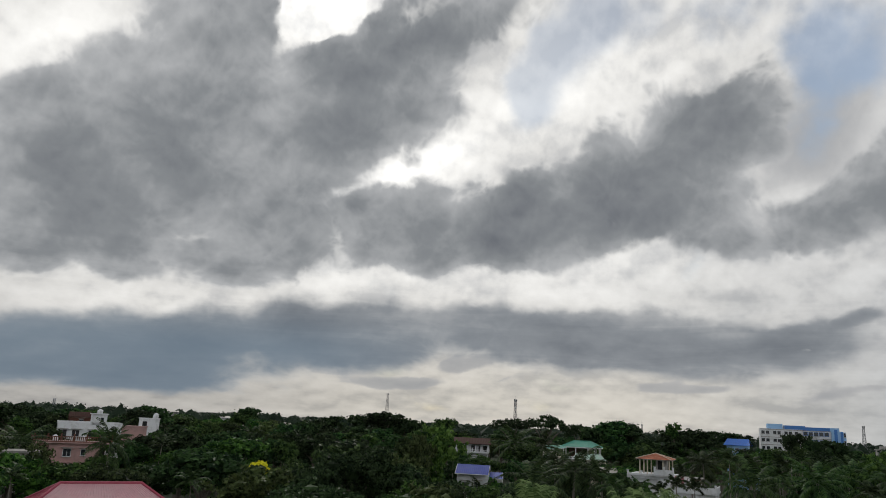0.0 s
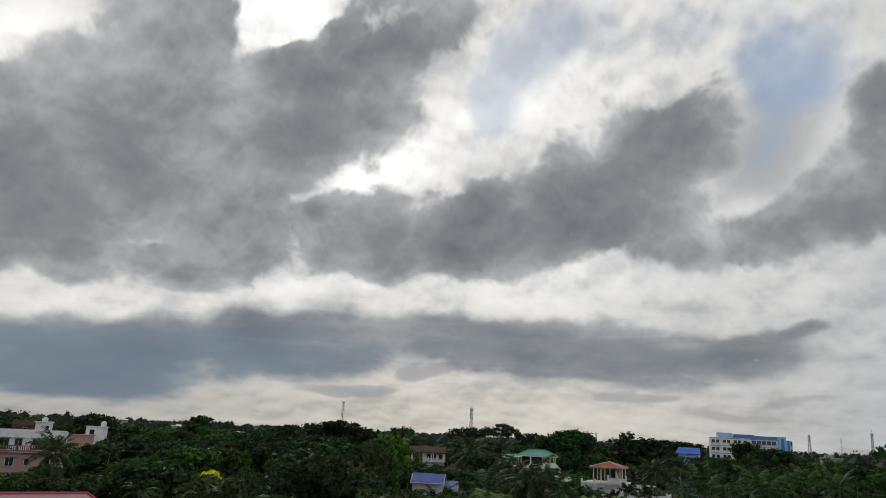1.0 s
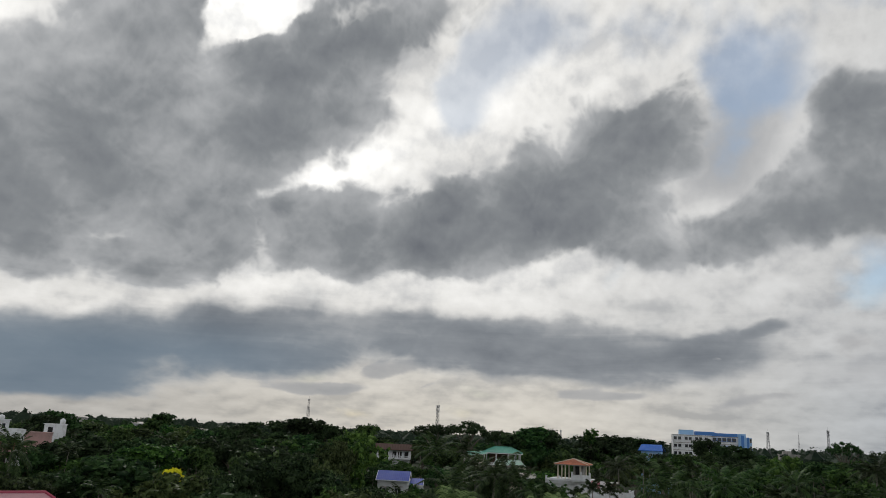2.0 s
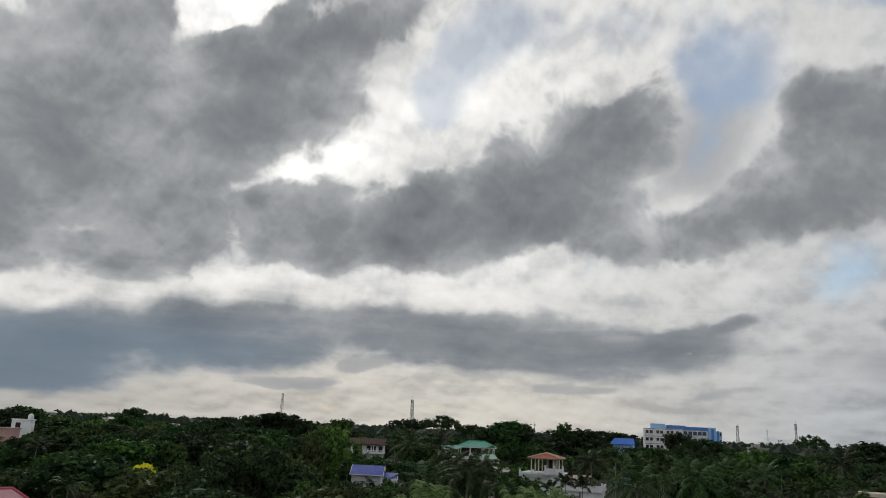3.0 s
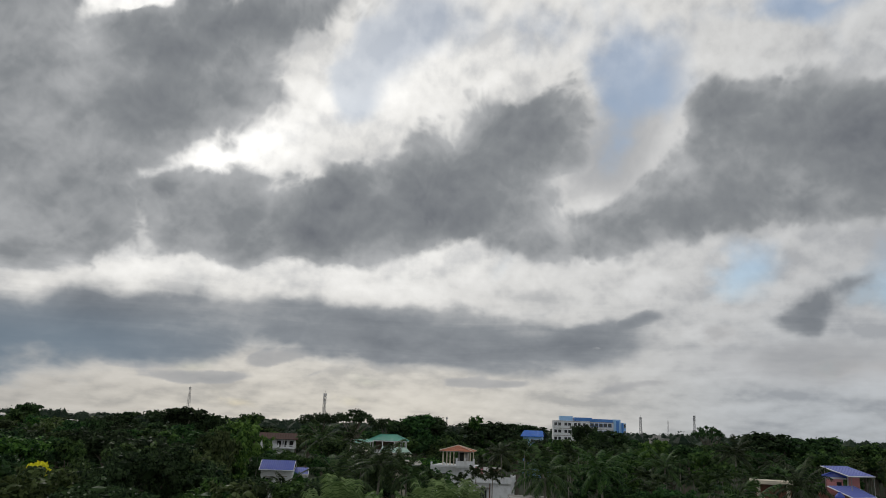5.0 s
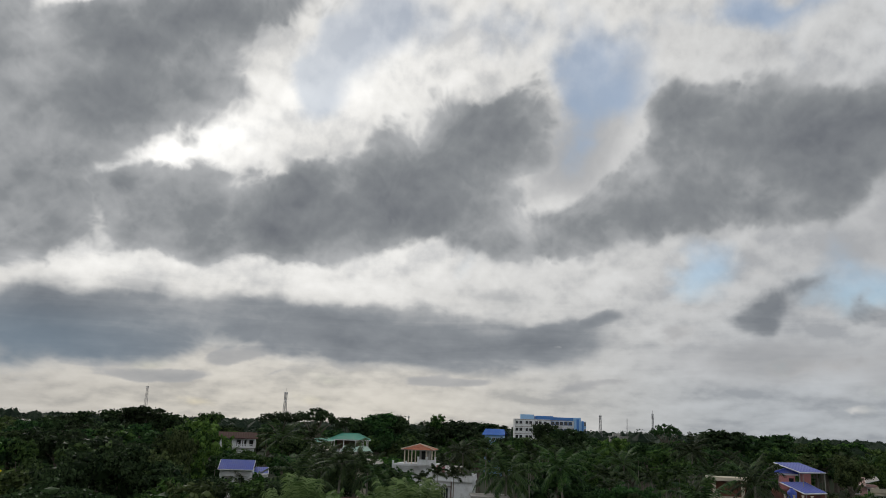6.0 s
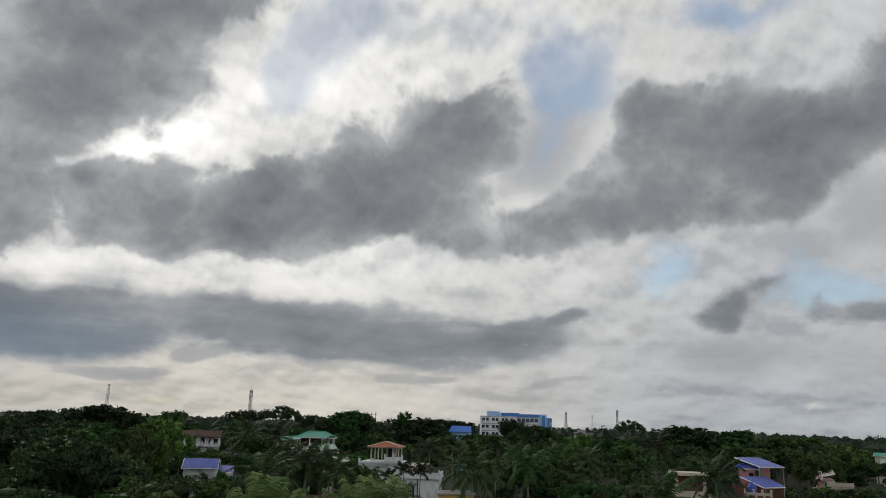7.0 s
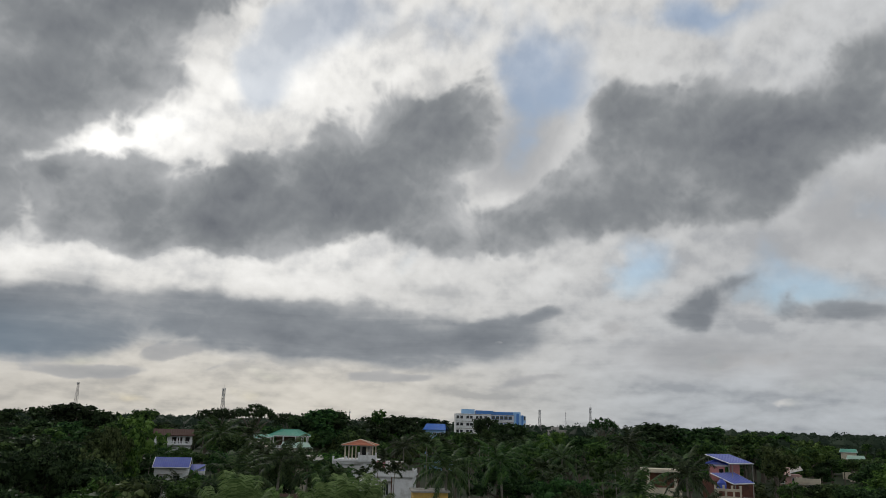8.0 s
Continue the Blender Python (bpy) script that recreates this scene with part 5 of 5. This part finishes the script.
def cream_house():
    ob = thing("house", polar(37.9, 95, 0, 4), "cream concrete house with an open pillared verandah", "house")
    part("wall", boxed((0.2, 2.6, 0, 3.6, 3.4, 9.9)), BROWN, ob, "brown plastered back wall")
    part("lower_wall", boxed((0.1, 1.9, 0, 4.2, 3.9, 8.3)), CREAM, ob)
    part("roof_slab", boxed((0, 1.6, 10.15, 4.6, 4.6, 0.22), (0, -0.7, 10.05, 4.7, 0.15, 0.4), bevel=0.02), CREAM, ob)
    for x in (-1.55, 1.5):
        part("pillar", boxed((x, -0.2, 0, 0.34, 0.34, 10.1)), CREAM, ob)
    part("rail", boxed((-1.5, 0.5, 8.4, 0.2, 1.5, 0.5), (-1.3, -0.25, 8.3, 0.8, 0.2, 0.35)), CREAM, ob)
    return ob


def blue_terrace_house():
    ob = thing("house", polar(42.3, 97, 0, 0), "rose house with two tiers of sloping blue metal roofs", "house")
    # walls coloured dark brown to paint in the shade under the lower roof
    part("wall", boxed((-0.6, 3.0, 0, 4.6, 4.2, 9.2), (1.6, 3.4, 0, 2.4, 3.6, 9.0)), BROWN, ob)
    part("rose_room", boxed((-1.2, 4.1, 9.0, 1.7, 2.0, 2.0), (0.75, 4.6, 9.0, 1.2, 2.0, 2.2)), ROSE, ob)
    opening(ob, -0.75, 3.08, 9.3, 0.5, 1.2, "doorway")
    part("white_column", boxed((0.15, 3.2, 9.2, 0.16, 0.16, 1.9)), WHITE, ob)
    sheet_roof(ob, (0.3, -0.1, 11.32), (2.85, -0.1, 11.42), (0.15, 6.3, 12.2), (-2.6, 6.3, 12.1), ROOF_BLUE, 0.3)
    small = hip_roof(ob, -1.25, 4.2, 11.0, 2.5, 2.4, 0.42, 0.4, ROOF_BLUE, None, 0.3, name="small_roof")
    sheet_roof(ob, (0.55, -2.6, 9.2), (2.75, -2.6, 9.4), (0.7, 2.3, 10.2), (-2.0, 2.3, 10.05), ROOF_BLUE, 0.3, "lower_roof")
    for x, y, z0, z1 in ((0.5, 0.0, 9.0, 11.35), (2.7, 0.0, 9.2, 11.4), (2.6, -2.4, 5.0, 9.3), (0.7, -2.4, 5.0, 9.2), (-2.2, 6.0, 8.0, 12.0), (0.2, 6.0, 8.0, 12.1)):
        part("post", tubes(((x, y, z0), (x, y, z1), 0.05)), CONCRETE, ob)
    # balcony below
    part("balcony_block", boxed((-0.2, -4.0, 0, 2.6, 3.4, 7.9)), CREAM, ob)
    railing(ob, -1.4, 1.2, -5.6, 7.9, 0.85, 4, CREAM, "balcony_rail", 0.0)
    part("rail_panel", boxed((-0.75, -5.69, 8.05, 0.6, 0.05, 0.5), (0.1, -5.69, 8.05, 0.6, 0.05, 0.5), (0.85, -5.69, 8.05, 0.5, 0.05, 0.5)), BROWN, ob)
    water_tank(polar(41.85, 93.5, 7.92), ROOF_BLUE, 0.5, 1.75, "dark blue plastic water tank beside a white pipe")
    low = thing("garden_wall", polar(43.7, 92, 0), "low grey weathered wall stub under the trees", "wall")
    part("wall_block", boxed((0, 0.5, 0, 1.6, 1.0, 7.9)), CONCRETE, low)
    return ob


def weathered_roofs():
    ob = thing("house", polar(46.15, 170, 0, 6), "unfinished house with a pale pink weathered roof", "house")
    part("wall", boxed((0, 2.5, 0, 4.6, 4, 6.8)), PINK, ob)
    sheet_roof(ob, (-2.6, -0.3, 7.1), (0.2, -0.3, 6.7), (0.6, 3.4, 8.2), (-2.0, 3.4, 7.9), ROOF_PALE_PINK, 0.4)
    sheet_roof(ob, (0.3, -0.3, 7.3), (2.5, -0.3, 7.9), (2.5, 3.4, 8.4), (0.6, 3.4, 8.2), ROOF_GREY, 0.4)
    for x in (-1.4, 1.0):
        window(ob, x, 0.5, 5.2, 0.9, 1.0)
    ob = thing("house", polar(47.2, 160, 0, -4), "low dirty cream house with a ragged parapet", "house")
    part("wall", boxed((0, 2.5, 0, 4.2, 4, 6.1)), CREAM, ob)
    part("parapet", boxed((0, 0.4, 6.1, 4.3, 0.2, 0.7), (-2.0, 2.4, 6.1, 0.2, 4, 0.6), (2.0, 2.4, 6.1, 0.2, 4, 0.6), (-1.0, 0.4, 6.8, 0.5, 0.2, 0.25)), CREAM, ob)
    for x in (-1.2, 0.3, 1.5):
        window(ob, x, 0.5, 4.4, 0.8, 1.0)
    for az, d, z, w, mat, word in ((49.8, 300, 10.1, 5.6, ROOF_GREEN, "green"), (50.2, 286, 8.3, 5.6, ROOF_PALE, "pale green")):
        ob = thing("house", polar(az, d), f"distant house under a {word} metal roof", "house")
        part("wall", boxed((0, 2.2, 0, w * 0.85, 4, z - 1.2)), CREAM, ob)
        sheet_roof(ob, (-w / 2, -0.4, z - 1.1), (w / 2, -0.4, z - 1.1), (w / 2 - 0.4, 2.2, z), (-w / 2 + 0.4, 2.2, z), mat, 0.5)
        sheet_roof(ob, (w / 2, 4.8, z - 1.1), (-w / 2, 4.8, z - 1.1), (-w / 2 + 0.4, 2.2, z), (w / 2 - 0.4, 2.2, z), mat, 0.5)
    for az, d, z, w, mat, word in ((-10.8, 262, 12.7, 2.4, CONCRETE, "grey concrete tower house rising among trees"), (-15.2, 300, 13.8, 3.4, WHITE, "small white house with a peaked roof"),
                                   (-8.2, 420, 13.6, 9.0, WHITE, "long low white house far among trees"), (-1.0, 400, 13.0, 3.0, WHITE, "small white house among distant trees"),
                                   (8.6, 152, 10.6, 1.9, WHITE, "small white shed half hidden by trees"), (-19.5, 420, 14.8, 16.0, CONCRETE, "long grey flat-roofed house far off"),
                                   (12.9, 128, 9.2, 2.4, ROOF_GREY, "shed with a pale grey sheet roof")):
        ob = thing("house", polar(az, d, 0, 8), word, "house")
        part("wall", boxed((0, 1.6, 0, w, 3, z - 0.6)), mat, ob)
        sheet_roof(ob, (-w / 2 - 0.3, -0.4, z - 0.6), (w / 2 + 0.3, -0.4, z - 0.6), (w / 2 + 0.2, 3.4, z), (-w / 2 - 0.2, 3.4, z), ROOF_GREY, 0.5)
        for k in range(max(1, int(w / 2.5))):
            window(ob, -w / 2 + (k + 0.5) * w / max(1, int(w / 2.5)), 0.1, z - 2.2, 0.7, 0.9, shade=False)
    ob = thing("house", polar(-24.6, 250, 0, 10), "dark red roofed house among trees", "house")
    part("wall", boxed((0, 2.2, 0, 6, 4, 11.6)), BROWN, ob)
    sheet_roof(ob, (-3.6, -0.4, 11.8), (3.6, -0.4, 11.8), (3.0, 2.4, 13.2), (-3.0, 2.4, 13.2), ROOF_BROWN, 0.5, edge=ROOF_BROWN)
    window(ob, 0, 0.2, 10.0, 1.0, 1.0)
    ob = thing("house", polar(-27.9, 110, 0, 12), "grey flat-roofed house behind palms", "house")
    part("wall", boxed((0, 2.2, 0, 4.6, 4, 8.9), (0, 2.2, 8.9, 5.2, 4.8, 0.25)), CONCRETE, ob)
    for x in (-1.4, 0.0, 1.4):
        window(ob, x, 0.2, 7.0, 1.1, 1.2)
    ob = thing("house", polar(21.4, 76, 0, 5), "low ochre painted wall of a house with a dark sheet roof", "house")
    part("wall", boxed((0, 2.2, 0, 3.4, 3.4, 8.35)), OCHRE, ob)
    part("roof_slab", boxed((0, 2.2, 8.35, 3.8, 3.8, 0.14)), CONCRETE, ob)
    window(ob, 0.6, 0.5, 6.6, 0.8, 1.0)
    ob = thing("hut", polar(10.6, 84, -1.9, -8), "dark timber hut under palm fronds", "hut")
    part("wall", boxed((0, 1.8, 0, 3.2, 2.6, 8.0)), WOOD, ob)
    for x in (-1.2, 0.0, 1.2):
        part("post", boxed((x, 0.2, 6.0, 0.16, 0.16, 2.3)), CREAM, ob)
    sheet_roof(ob, (-2.0, -0.2, 8.25), (2.0, -0.2, 8.25), (1.8, 3.4, 8.9), (-1.8, 3.4, 8.9), ROOF_BROWN, 0.4, edge=ROOF_GREY)


ROOF_PALE_PINK = material("pale_pink_sheet", (0.52, 0.36, 0.31), 0.6, vary=0.15, grain=3, stain=(0.4, 0.33, 0.28), stain_size=0.5)
pink_roof_house()
pink_house()
white_house_far()
blue_roof_house()
balcony_house()
green_roof_house()
pavilion_house()
hospital_block()
bright_blue_house()
cream_house()
blue_terrace_house()
weathered_roofs()


# ---- masts ----
def lattice_mast(az, d, top, width, label, antennas=2, mat=STEEL, guyed=False):
    """A tapering lattice mast: four legs, level rings and cross braces, with aerials."""
    ob = thing("mast", polar(az, d, 0, az * 13 % 45), label, "mast", "radio masts")
    n = max(8, int(top / 3.2))

    def at(k, i):
        w = width * (1 - 0.72 * k / n) / 2
        return (w * (1, 1, -1, -1)[i % 4], w * (1, -1, -1, 1)[i % 4], top * k / n)

    r = width * 0.028 + 0.035
    for i in range(4):
        part("leg", tubes((at(0, i), at(n, i), r), sides=4), mat, ob)
    bm = bmesh.new()
    for k in range(1, n + 1):
        for i in range(4):
            tube(bm, at(k, i), at(k, i + 1), r * 0.6, r * 0.6, 4)
            tube(bm, at(k - 1, i), at(k, i + 1), r * 0.5, r * 0.5, 4)
            tube(bm, at(k - 1, i + 1), at(k, i), r * 0.5, r * 0.5, 4)
    part("bracing", bm, mat, ob)
    part("lightning_rod", tubes(((0, 0, top - 0.5), (0, 0, top + 3.0), 0.06), sides=5), mat, ob)
    for k in range(antennas):
        z = top - 1.6 - 2.6 * (k // 3)
        a = k * 2.1
        w = width * 0.2 + 0.5
        part("antenna", boxed((w * math.cos(a), w * math.sin(a), z - 0.2, 0.4, 0.3, 2.0)), WHITE, ob)
    return ob


lattice_mast(-3.6, 1000, 50.0, 4.6, "tall slim grey lattice radio mast behind the woods", 2)
lattice_mast(6.0, 600, 36.2, 3.6, "lattice radio mast hung with aerials behind rain trees", 9)
lattice_mast(-26.4, 700, 19.6, 3.0, "short radio mast with a crowded head", 9)
lattice_mast(29.3, 900, 33.0, 4.4, "distant lattice radio mast on the skyline", 6)
lattice_mast(31.2, 1000, 32.5, 2.6, "thin distant radio mast on the skyline", 0)
lattice_mast(33.0, 700, 32.0, 2.6, "distant lattice mast rising behind a tree", 5)
lattice_mast(15.15, 800, 24.0, 2.2, "thin far radio mast just over the trees", 2)
